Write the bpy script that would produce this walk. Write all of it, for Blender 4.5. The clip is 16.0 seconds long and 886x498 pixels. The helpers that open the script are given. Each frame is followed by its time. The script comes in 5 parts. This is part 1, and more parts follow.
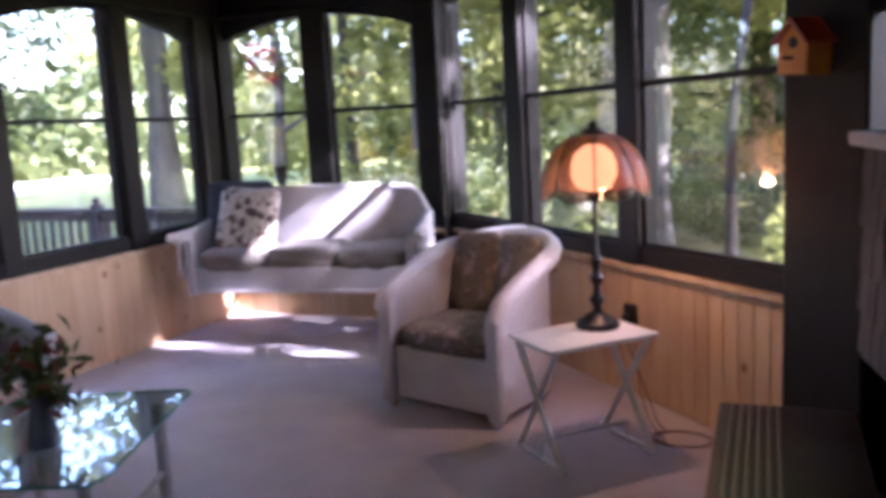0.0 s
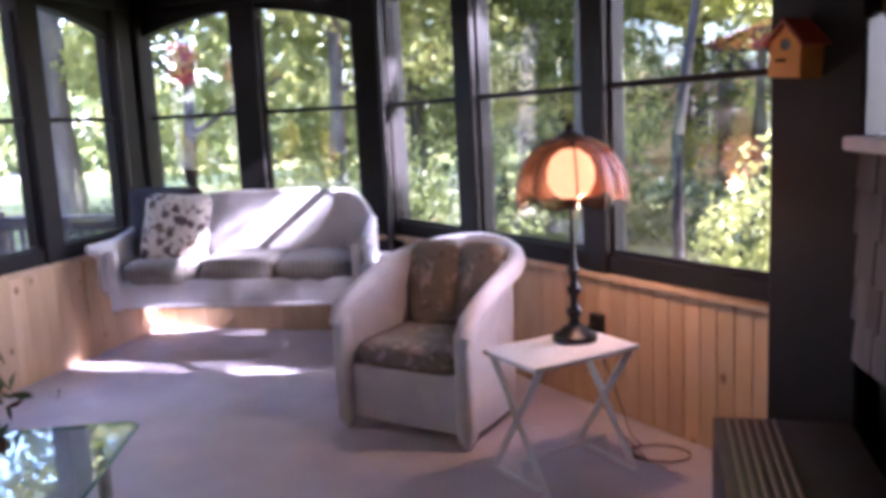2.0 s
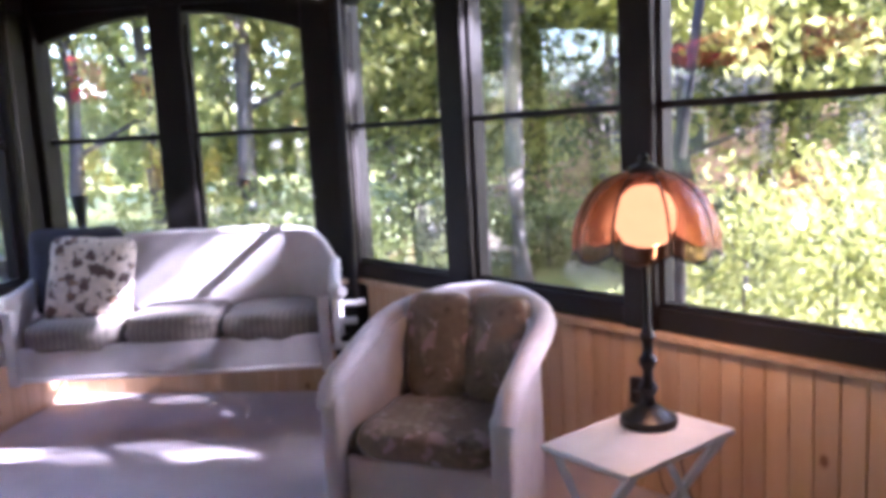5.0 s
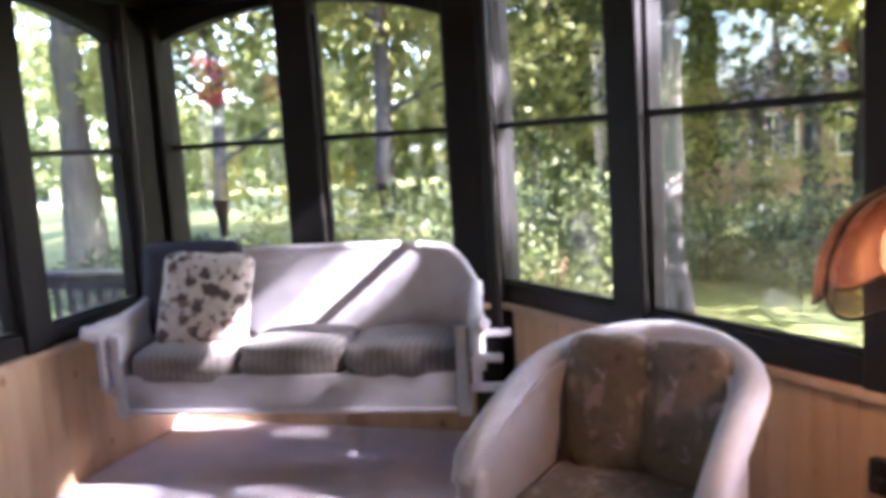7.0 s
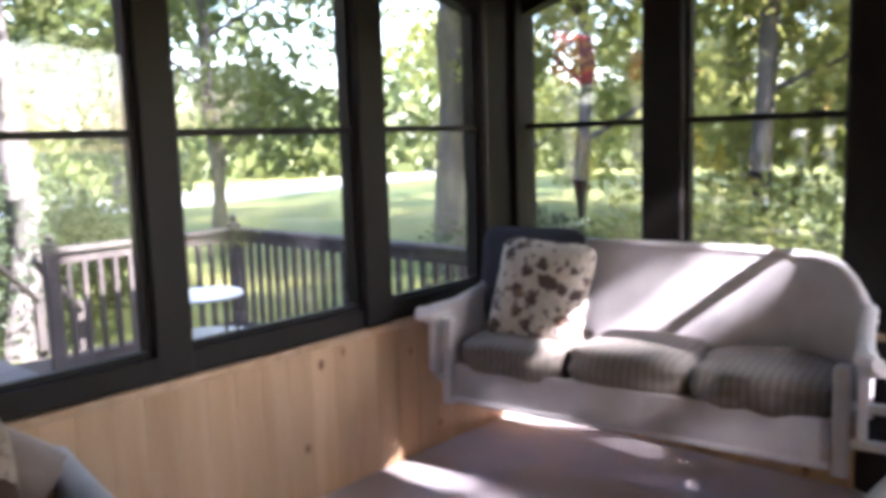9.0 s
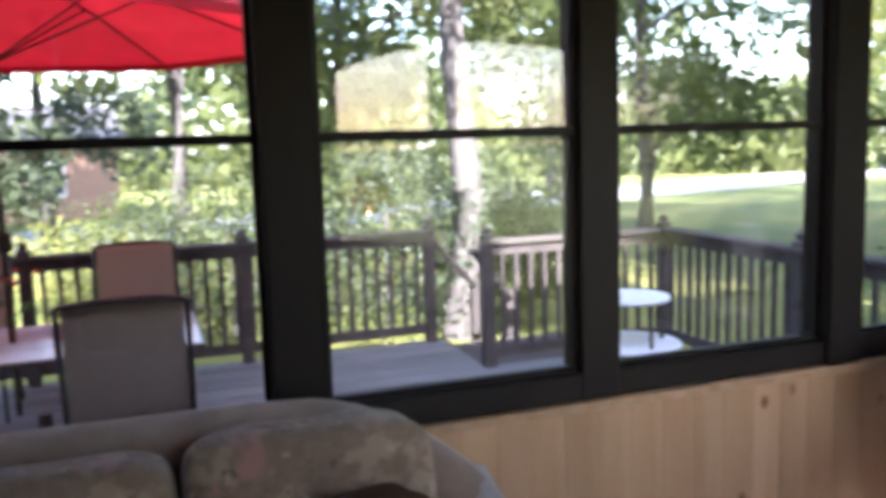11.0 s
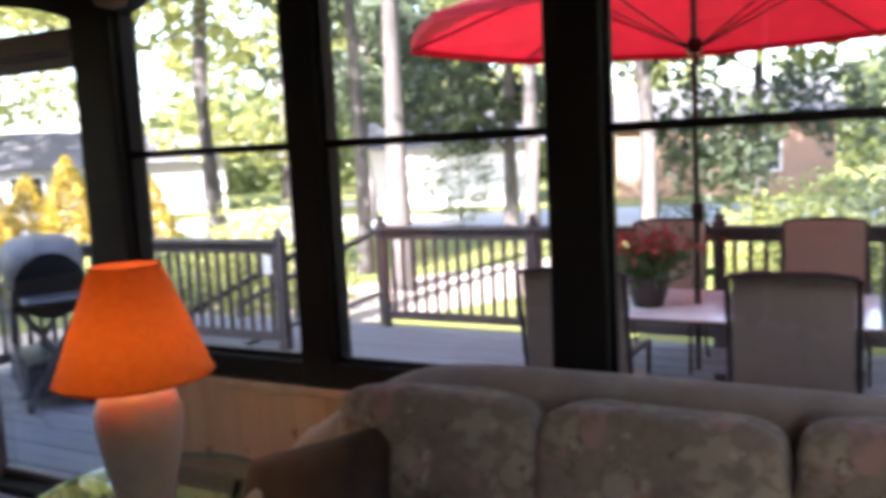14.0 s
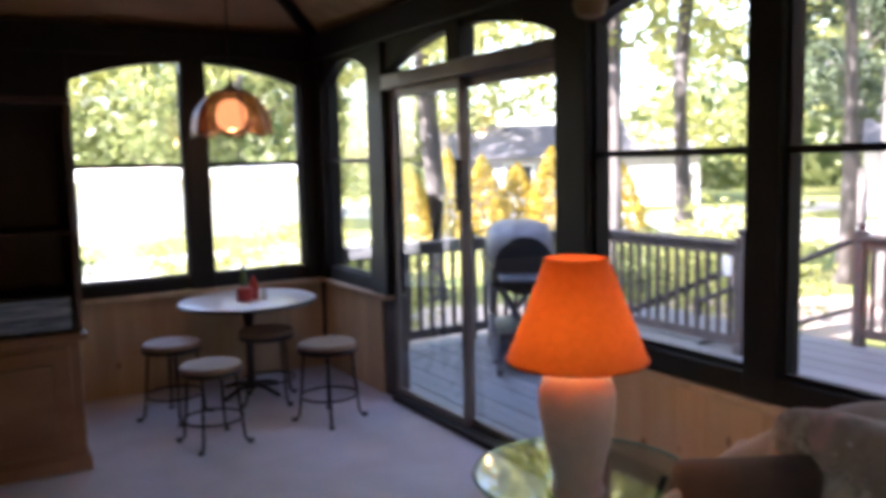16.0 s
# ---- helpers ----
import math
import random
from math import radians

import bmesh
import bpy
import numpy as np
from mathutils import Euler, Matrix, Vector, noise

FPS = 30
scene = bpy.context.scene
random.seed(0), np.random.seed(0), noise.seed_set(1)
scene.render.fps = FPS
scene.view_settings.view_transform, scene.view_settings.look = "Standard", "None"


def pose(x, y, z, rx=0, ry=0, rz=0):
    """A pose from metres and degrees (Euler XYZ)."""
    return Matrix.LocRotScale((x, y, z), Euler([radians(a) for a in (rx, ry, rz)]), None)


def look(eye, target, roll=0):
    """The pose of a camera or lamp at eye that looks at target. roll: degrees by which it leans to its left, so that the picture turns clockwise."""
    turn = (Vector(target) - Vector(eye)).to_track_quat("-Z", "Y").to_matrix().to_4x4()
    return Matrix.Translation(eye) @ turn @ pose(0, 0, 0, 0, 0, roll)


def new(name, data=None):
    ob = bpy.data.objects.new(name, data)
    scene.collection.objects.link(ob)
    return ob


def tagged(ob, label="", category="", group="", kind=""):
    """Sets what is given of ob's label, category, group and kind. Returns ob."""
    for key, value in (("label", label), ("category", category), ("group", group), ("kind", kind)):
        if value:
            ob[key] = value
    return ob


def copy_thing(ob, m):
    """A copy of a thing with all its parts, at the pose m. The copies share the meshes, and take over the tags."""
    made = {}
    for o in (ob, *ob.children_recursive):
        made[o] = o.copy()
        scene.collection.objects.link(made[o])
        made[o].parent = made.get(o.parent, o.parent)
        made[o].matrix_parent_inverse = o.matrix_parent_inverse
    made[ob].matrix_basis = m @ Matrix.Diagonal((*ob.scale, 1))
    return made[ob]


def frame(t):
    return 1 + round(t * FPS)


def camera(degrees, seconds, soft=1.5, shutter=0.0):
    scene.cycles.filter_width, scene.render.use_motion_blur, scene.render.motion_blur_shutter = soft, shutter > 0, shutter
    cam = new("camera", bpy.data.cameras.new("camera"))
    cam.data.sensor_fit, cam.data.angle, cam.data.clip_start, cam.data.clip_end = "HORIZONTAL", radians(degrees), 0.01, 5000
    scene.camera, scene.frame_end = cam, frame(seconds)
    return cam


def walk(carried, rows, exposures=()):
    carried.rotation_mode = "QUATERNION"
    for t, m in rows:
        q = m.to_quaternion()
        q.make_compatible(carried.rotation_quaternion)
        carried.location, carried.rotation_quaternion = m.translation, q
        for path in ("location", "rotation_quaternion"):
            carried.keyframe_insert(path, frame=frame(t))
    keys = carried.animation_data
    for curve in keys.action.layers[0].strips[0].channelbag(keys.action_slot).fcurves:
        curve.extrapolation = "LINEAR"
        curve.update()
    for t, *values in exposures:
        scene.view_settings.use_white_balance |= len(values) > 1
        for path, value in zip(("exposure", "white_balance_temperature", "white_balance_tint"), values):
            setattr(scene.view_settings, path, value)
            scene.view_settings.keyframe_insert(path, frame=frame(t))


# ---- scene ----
cam = camera(56.5, 16.0, 4.7, 0.4)
PATH = [
    (0, (1.72, -1.331, 1.573), (0.987, 0.505, 1.273), -3.1),
    (0.5, (1.644, -1.335, 1.583), (1.09, 0.56, 1.261), -3.9),
    (1, (1.552, -1.305, 1.594), (1.031, 0.601, 1.28), -2.9),
    (1.5, (1.458, -1.27, 1.611), (0.942, 0.636, 1.297), -2.7),
    (2, (1.35, -1.183, 1.589), (0.838, 0.726, 1.283), -2.8),
    (2.5, (1.227, -1.077, 1.592), (0.735, 0.838, 1.291), -3.3),
    (3, (1.104, -0.971, 1.611), (0.654, 0.955, 1.315), -3.5),
    (5.5, (0.547, -0.257, 1.668), (0.316, 1.71, 1.388), -3.0),
    (6, (0.498, -0.069, 1.671), (0.153, 1.882, 1.397), -4.2),
    (6.5, (0.417, 0.076, 1.627), (0.028, 2.021, 1.37), -3.2),
    (7, (0.411, 0.303, 1.659), (-0.161, 2.202, 1.402), -3.6),
    (7.5, (0.379, 0.459, 1.677), (-0.319, 2.313, 1.398), -3.9),
    (8, (0.395, 0.673, 1.657), (-0.558, 2.41, 1.385), -2.7),
    (10.5, (-0.089, 0.831, 1.696), (-1.814, 1.81, 1.438), -2.4),
    (11, (-0.121, 0.932, 1.688), (-1.992, 1.593, 1.439), -1.8),
    (11.5, (-0.162, 0.996, 1.688), (-2.116, 1.34, 1.432), -1.4),
    (12, (-0.179, 1.03, 1.681), (-2.16, 1.043, 1.405), -1.6),
    (12.5, (-0.175, 1.041, 1.667), (-2.142, 0.818, 1.385), -2.1),
    (13, (-0.141, 1.06, 1.672), (-2.066, 0.592, 1.399), -2.7),
    (13.5, (-0.103, 1.079, 1.68), (-1.967, 0.4, 1.426), -2.7),
    (14, (-0.062, 1.116, 1.683), (-1.82, 0.193, 1.443), -2.9),
    (14.5, (-0.041, 1.135, 1.694), (-1.627, -0.06, 1.454), -3.1),
    (15, (-0.064, 1.155, 1.707), (-1.435, -0.282, 1.471), -2.1),
    (15.5, (-0.064, 1.184, 1.724), (-1.268, -0.396, 1.489), -1.4),
    (16, (-0.059, 1.224, 1.717), (-1.065, -0.491, 1.502), -1.4),
]
walk(cam, [(t, look(eye, target, roll)) for t, eye, target, roll in PATH], [(0, 3.82, 5400, 42), (0.6, 4.0, 5300, 43), (1.3, 4.17, 5300, 43), (3, 4.17, 5300, 43), (6, 3.98, 5300, 38), (8, 3.85, 5900, 31), (10.5, 3.12, 5850, 27), (12.8, 3.22, 5750, 28), (13.6, 3.25, 5950, 28), (14.5, 3.3, 6100, 27), (16, 3.5, 6050, 30)])


# ---- light ----
world = bpy.data.worlds.new("sky")
scene.world = world
world.use_nodes = True
wn = world.node_tree.nodes
sky = wn.new("ShaderNodeTexSky")
sky.sky_type, sky.sun_disc = "NISHITA", False
SUN_EL, SUN_AZ = 34.0, (0.998, -0.06)
sky.sun_elevation = radians(SUN_EL)
sky.sun_rotation = math.atan2(SUN_AZ[0], SUN_AZ[1])
sky.air_density, sky.dust_density = 1.2, 2.0
wn["Background"].inputs["Strength"].default_value = 0.15
world.node_tree.links.new(sky.outputs[0], wn["Background"].inputs["Color"])
sun = new("sun", bpy.data.lights.new("sun", "SUN"))
sun.data.energy, sun.data.angle, sun.data.color = 4.3, radians(0.6), (1.0, 0.93, 0.82)
ce = math.cos(radians(SUN_EL))
sun.matrix_world = look((SUN_AZ[0] * ce * 30, SUN_AZ[1] * ce * 30, math.sin(radians(SUN_EL)) * 30), (0, 0, 0))


# ---- materials ----
def mat(name, col, col2=None, rough=0.6, metal=0.0, scale=8.0, detail=4.0, bump=0.0, bscale=60.0, stretch=(1, 1, 1),
        vary=0.0, trans=0.0, sss=0.0, emit=None, espread=0.0, spec=0.5, sheen=0.0, coat=0.0, knots=False):
    m = bpy.data.materials.new(name)
    m.use_nodes = True
    n, l = m.node_tree.nodes, m.node_tree.links
    b = n["Principled BSDF"]
    b.inputs["Roughness"].default_value = rough
    b.inputs["Metallic"].default_value = metal
    b.inputs["Specular IOR Level"].default_value = spec
    b.inputs["Sheen Weight"].default_value = sheen
    b.inputs["Coat Weight"].default_value = coat
    tc = n.new("ShaderNodeTexCoord")
    mp = n.new("ShaderNodeMapping")
    mp.inputs["Scale"].default_value = stretch
    l.new(tc.outputs["Object"], mp.inputs["Vector"])
    nz = n.new("ShaderNodeTexNoise")
    nz.inputs["Scale"].default_value, nz.inputs["Detail"].default_value = scale, detail
    l.new(mp.outputs[0], nz.inputs["Vector"])
    ramp = n.new("ShaderNodeMix")
    ramp.data_type = "RGBA"
    c2 = col2 or tuple(c * 0.8 for c in col)
    ramp.inputs["A"].default_value = (*col, 1)
    ramp.inputs["B"].default_value = (*c2, 1)
    st = n.new("ShaderNodeMapRange")
    st.inputs["From Min"].default_value, st.inputs["From Max"].default_value = 0.35, 0.65
    l.new(nz.outputs["Fac"], st.inputs["Value"])
    l.new(st.outputs[0], ramp.inputs["Factor"])
    out = ramp.outputs["Result"]
    if vary:
        add = n.new("ShaderNodeVectorMath")
        add.operation = "MULTIPLY_ADD"
        add.inputs[1].default_value = (37, 23, 51)
        oi0 = n.new("ShaderNodeObjectInfo")
        l.new(oi0.outputs["Random"], add.inputs[0])
        l.new(tc.outputs["Object"], add.inputs[2])
        l.new(add.outputs[0], mp.inputs["Vector"])
        if knots:
            vo = n.new("ShaderNodeTexVoronoi")
            vo.inputs["Scale"].default_value = 4.5
            fl = n.new("ShaderNodeMapping")
            fl.inputs["Scale"].default_value = (1, 1, 0.7)
            l.new(add.outputs[0], fl.inputs["Vector"])
            l.new(fl.outputs[0], vo.inputs["Vector"])
            kr = n.new("ShaderNodeMapRange")
            kr.inputs["From Min"].default_value, kr.inputs["From Max"].default_value = 0.11, 0.05
            l.new(vo.outputs["Distance"], kr.inputs["Value"])
            km = n.new("ShaderNodeMix")
            km.data_type = "RGBA"
            km.inputs["B"].default_value = (0.22, 0.11, 0.05, 1)
            l.new(kr.outputs[0], km.inputs["Factor"])
            l.new(out, km.inputs["A"])
            out = km.outputs["Result"]
        oi = n.new("ShaderNodeObjectInfo")
        hs = n.new("ShaderNodeHueSaturation")
        vr = n.new("ShaderNodeMapRange")
        vr.inputs["To Min"].default_value, vr.inputs["To Max"].default_value = 1 - vary, 1 + vary
        l.new(oi.outputs["Random"], vr.inputs["Value"])
        l.new(vr.outputs[0], hs.inputs["Value"])
        l.new(out, hs.inputs["Color"])
        out = hs.outputs["Color"]
    l.new(out, b.inputs["Base Color"])
    if bump:
        bn = n.new("ShaderNodeTexNoise")
        bn.inputs["Scale"].default_value, bn.inputs["Detail"].default_value = bscale, 3
        l.new(mp.outputs[0], bn.inputs["Vector"])
        bu = n.new("ShaderNodeBump")
        bu.inputs["Strength"].default_value, bu.inputs["Distance"].default_value = bump, 0.01
        l.new(bn.outputs["Fac"], bu.inputs["Height"])
        l.new(bu.outputs[0], b.inputs["Normal"])
    if trans:
        tr = n.new("ShaderNodeBsdfTranslucent")
        l.new(out, tr.inputs["Color"])
        mx = n.new("ShaderNodeMixShader")
        mx.inputs[0].default_value = trans
        l.new(b.outputs[0], mx.inputs[1])
        l.new(tr.outputs[0], mx.inputs[2])
        l.new(mx.outputs[0], n["Material Output"].inputs["Surface"])
    if emit:
        b.inputs["Emission Color"].default_value = (*emit[:3], 1)
        b.inputs["Emission Strength"].default_value = emit[3]
    return m


def glass_mat(name, tint=(0.93, 0.96, 0.95), gain=1.0, rough=0.0):
    m = bpy.data.materials.new(name)
    m.use_nodes = True
    n, l = m.node_tree.nodes, m.node_tree.links
    n.remove(n["Principled BSDF"])
    t, g, mx, f = (n.new("ShaderNodeBsdf" + k) if k in ("Transparent", "Glossy") else n.new("ShaderNode" + k)
                   for k in ("Transparent", "Glossy", "MixShader", "LayerWeight"))
    t.inputs["Color"].default_value = (*tint, 1)
    g.inputs["Roughness"].default_value = rough
    f.inputs["Blend"].default_value = 0.5
    pw = n.new("ShaderNodeMath")
    pw.operation = "POWER"
    pw.inputs[1].default_value = 4.0
    mul = n.new("ShaderNodeMath")
    mul.operation, mul.use_clamp = "MULTIPLY_ADD", True
    mul.inputs[1].default_value, mul.inputs[2].default_value = 0.8, 0.045 * gain
    l.new(f.outputs["Facing"], pw.inputs[0])
    l.new(pw.outputs[0], mul.inputs[0])
    l.new(mul.outputs[0], mx.inputs[0])
    l.new(t.outputs[0], mx.inputs[1])
    l.new(g.outputs[0], mx.inputs[2])
    l.new(mx.outputs[0], n["Material Output"].inputs["Surface"])
    return m


def printed_cloth_mat(name, col, spots, scale, rough=0.8, stripes=None, wob=1.3, bump=0.15, soft=0.08):
    """Cloth with blotches of several colours; stripes: a second colour in bands."""
    m = mat(name, col, rough=rough, scale=30, bump=bump, bscale=250, sheen=0.2)
    n, l = m.node_tree.nodes, m.node_tree.links
    b = n["Principled BSDF"]
    base = b.inputs["Base Color"].links[0].from_socket
    tc = [k for k in n if k.type == "TEX_COORD"][0]
    for i, (c, sc, th) in enumerate(spots):
        v = n.new("ShaderNodeTexVoronoi")
        v.inputs["Scale"].default_value = sc * scale
        warp = n.new("ShaderNodeTexNoise")
        warp.inputs["Scale"].default_value = sc * scale * 2.2
        add = n.new("ShaderNodeVectorMath")
        add.operation = "MULTIPLY_ADD"
        add.inputs[1].default_value = (wob / (sc * scale), wob / (sc * scale), wob / (sc * scale))
        l.new(tc.outputs["Object"], warp.inputs["Vector"])
        l.new(warp.outputs["Color"], add.inputs[0])
        off = n.new("ShaderNodeVectorMath")
        off.inputs[1].default_value = (i * 3.7, i * 1.3, i * 2.1)
        l.new(tc.outputs["Object"], off.inputs[0])
        l.new(off.outputs[0], add.inputs[2])
        l.new(add.outputs[0], v.inputs["Vector"])
        mr = n.new("ShaderNodeMapRange")
        mr.inputs["From Min"].default_value, mr.inputs["From Max"].default_value = th, th - soft
        l.new(v.outputs["Distance"], mr.inputs["Value"])
        mx = n.new("ShaderNodeMix")
        mx.data_type = "RGBA"
        mx.inputs["B"].default_value = (*c, 1)
        l.new(mr.outputs[0], mx.inputs["Factor"])
        l.new(base, mx.inputs["A"])
        base = mx.outputs["Result"]
    if stripes:
        w = n.new("ShaderNodeTexWave")
        w.inputs["Scale"].default_value, w.inputs["Distortion"].default_value = stripes[1], 0.6
        l.new(tc.outputs["Object"], w.inputs["Vector"])
        mx = n.new("ShaderNodeMix")
        mx.data_type = "RGBA"
        mx.inputs["B"].default_value = (*stripes[0], 1)
        l.new(w.outputs["Fac"], mx.inputs["Factor"])
        l.new(base, mx.inputs["A"])
        base = mx.outputs["Result"]
    l.new(base, b.inputs["Base Color"])
    return m


def weave_mat(name, col, dark, freq=55.0):
    """Painted wicker: two crossed waves as relief."""
    m = mat(name, col, dark, rough=0.55, scale=6)
    n, l = m.node_tree.nodes, m.node_tree.links
    tc = [k for k in n if k.type == "TEX_COORD"][0]
    prod = n.new("ShaderNodeMath")
    prod.operation = "ADD"
    for i, d in enumerate(("DIAGONAL", "Z")):
        w = n.new("ShaderNodeTexWave")
        w.bands_direction = d
        w.inputs["Scale"].default_value, w.inputs["Distortion"].default_value = freq, 1.0
        l.new(tc.outputs["Object"], w.inputs["Vector"])
        l.new(w.outputs["Fac"], prod.inputs[i])
    bu = n.new("ShaderNodeBump")
    bu.inputs["Strength"].default_value, bu.inputs["Distance"].default_value = 0.5, 0.006
    l.new(prod.outputs[0], bu.inputs["Height"])
    l.new(bu.outputs[0], n["Principled BSDF"].inputs["Normal"])
    return m


M_CARPET = mat("carpet", (0.63, 0.575, 0.62), (0.54, 0.49, 0.535), rough=0.95, scale=3, bump=0.5, bscale=400, sheen=0.3)
M_DARK = mat("dark_stain", (0.0095, 0.0078, 0.0075), (0.0065, 0.0055, 0.0055), rough=0.55, spec=0.3, scale=5, stretch=(1, 1, 0.2), bump=0.1, bscale=60)
M_PINE = mat("knotty_pine", (0.60, 0.42, 0.25), (0.52, 0.34, 0.185), rough=0.5, scale=9, stretch=(1, 1, 0.12), vary=0.09, bump=0.08, bscale=40, knots=True)
M_CAP = mat("pine_cap", (0.58, 0.42, 0.27), (0.48, 0.33, 0.19), rough=0.45, scale=14, bump=0.05)
M_CEIL = mat("ceiling_board", (0.50, 0.33, 0.19), (0.42, 0.26, 0.14), rough=0.6, scale=5, stretch=(0.3, 1, 1))
M_GLASS = glass_mat("window_glass", gain=0.85)
M_GLASS_NE = glass_mat("vinyl_window_glass", gain=1.7)
M_GLASS_N = glass_mat("shiny_window_glass", gain=2.4)
M_TABLEGLASS = glass_mat("table_glass", tint=(0.86, 0.94, 0.92), gain=3.0)
M_GLASSEDGE = mat("glass_edge", (0.10, 0.28, 0.24), rough=0.15)
M_ALU = mat("brown_aluminium", (0.20, 0.17, 0.15), (0.17, 0.145, 0.13), rough=0.4, metal=0.3)
M_DECK = mat("deck_board", (0.18, 0.178, 0.19), (0.12, 0.118, 0.127), rough=0.6, scale=5, stretch=(1, 0.15, 1), vary=0.12, bump=0.2, bscale=30)
M_RAIL = mat("weathered_rail", (0.075, 0.06, 0.056), (0.05, 0.042, 0.04), rough=0.8, scale=6, vary=0.15, bump=0.2, bscale=40)


# ---- building helpers ----
def grow(bm, fn):
    """Runs fn, and returns the vertices that it added."""
    old = set(bm.verts)
    fn()
    return [v for v in bm.verts if v not in old]


def box(bm, lo, hi, bevel=0.0, seg=1):
    lo, hi = Vector(lo), Vector(hi)
    r = bmesh.ops.create_cube(bm, size=1.0)
    vs = r["verts"]
    for v in vs:
        v.co = Vector([(lo[i] + hi[i]) / 2 + v.co[i] * (hi[i] - lo[i]) for i in range(3)])
    if bevel:
        es = {e for v in vs for e in v.link_edges}
        bmesh.ops.bevel(bm, geom=list(es), offset=bevel, segments=seg, affect="EDGES", profile=0.6)
    return bm


def cyl(bm, p, q, r1, r2=None, n=12, caps=True):
    p, q = Vector(p), Vector(q)
    d = q - p
    res = bmesh.ops.create_cone(bm, cap_ends=caps, segments=n, radius1=r1, radius2=r1 if r2 is None else r2, depth=d.length)
    m = Matrix.Translation((p + q) / 2) @ d.to_track_quat("Z", "Y").to_matrix().to_4x4()
    bmesh.ops.transform(bm, matrix=m, verts=res["verts"])
    return bm


def lathe(bm, prof, n=24, at=(0, 0, 0), wob=None):
    """A turned body from (radius, height) pairs."""
    rings = []
    for r, z in prof:
        ring = []
        for i in range(n):
            a = 2 * math.pi * i / n
            k = r if wob is None else r * wob(a, z)
            ring.append(bm.verts.new((at[0] + k * math.cos(a), at[1] + k * math.sin(a), at[2] + z)))
        rings.append(ring)
    for a, b in zip(rings, rings[1:]):
        for i in range(n):
            bm.faces.new((a[i], a[(i + 1) % n], b[(i + 1) % n], b[i]))
    if prof[0][0] > 1e-4:
        bm.faces.new(rings[0][::-1])
    if prof[-1][0] > 1e-4:
        bm.faces.new(rings[-1])
    return bm


def tube(bm, pts, r, n=8, closed=False):
    """A round bar along points."""
    pts = [Vector(p) for p in pts]
    rings = []
    for i, p in enumerate(pts):
        a = pts[i - 1] if i or closed else p
        b = pts[(i + 1) % len(pts)] if i < len(pts) - 1 or closed else p
        q = (b - a).to_track_quat("Z", "Y")
        k = r[i] if isinstance(r, (list, tuple)) else r
        rings.append([bm.verts.new(p + q @ Vector((k * math.cos(2 * math.pi * j / n), k * math.sin(2 * math.pi * j / n), 0))) for j in range(n)])
    pairs = list(zip(rings, rings[1:])) + ([(rings[-1], rings[0])] if closed else [])
    for a, b in pairs:
        for j in range(n):
            bm.faces.new((a[j], a[(j + 1) % n], b[(j + 1) % n], b[j]))
    if not closed:
        bm.faces.new(rings[0][::-1])
        bm.faces.new(rings[-1])
    return bm


def soft_box(bm, lo, hi, p=4.0, n=10, lump=0.0, seed=0, tuft=None):
    """A stuffed cushion: a rounded box with uneven faces."""
    lo, hi = Vector(lo), Vector(hi)
    c, h = (lo + hi) / 2, (hi - lo) / 2

    def add():
        bmesh.ops.create_cube(bm, size=2.0)
    vs = grow(bm, add)
    es = list({e for v in vs for e in v.link_edges})
    old = set(bm.verts) - set(vs)
    bmesh.ops.subdivide_edges(bm, edges=es, cuts=n, use_grid_fill=True)
    for v in bm.verts:
        if v in old:
            continue
        u = v.co.copy()
        k = (abs(u.x) ** p + abs(u.y) ** p + abs(u.z) ** p) ** (1 / p)
        u = u / k
        w = 1 + lump * noise.noise(u * 1.7 + Vector((seed * 5.1, 0, 0)))
        q = Vector((u.x * h.x, u.y * h.y, u.z * h.z)) * w
        if tuft:
            q = tuft(q)
        v.co = c + q
    return bm


def obj(name, bm, material, smooth=True, recalc=True):
    if recalc:
        bmesh.ops.recalc_face_normals(bm, faces=bm.faces[:])
    me = bpy.data.meshes.new(name)
    bm.to_mesh(me)
    bm.free()
    me.materials.append(material)
    if smooth:
        me.polygons.foreach_set("use_smooth", [True] * len(me.polygons))
        me.set_sharp_from_angle(angle=radians(38))
    return new(name, me)


def part(name, bm, material, parent, label="", smooth=True):
    ob = obj(name, bm, material, smooth)
    ob.parent = parent
    if label:
        tagged(ob, label)
    return ob


def thing(name, m, label, category, group="", kind=""):
    e = new(name)
    e.empty_display_size = 0.1
    e.matrix_world = m
    return tagged(e, label, category, group, kind)


def B():
    return bmesh.new()


# ---- the room ----
Z_CAP, Z_SILL, Z_BAR, Z_ARCH, Z_BEAM = 0.75, 0.865, 1.725, 2.50, 2.74
WX, SY, TY = -2.71, 4.73, -5.28
R0, R1 = Vector((1.98, 2.328)), Vector((-0.56, 4.741))


def wall_pose(p0, p1):
    d = Vector((p1[0] - p0[0], p1[1] - p0[1])).normalized()
    return Matrix(((d.x, -d.y, 0, p0[0]), (d.y, d.x, 0, p0[1]), (0, 0, 1, 0), (0, 0, 0, 1)))


def arch_z(s, a, b):
    return 2.335 + (Z_ARCH - 2.335) * math.sin(math.pi * min(1, max(0, (s - a) / (b - a)))) ** 0.8


WINDOWS = [0]


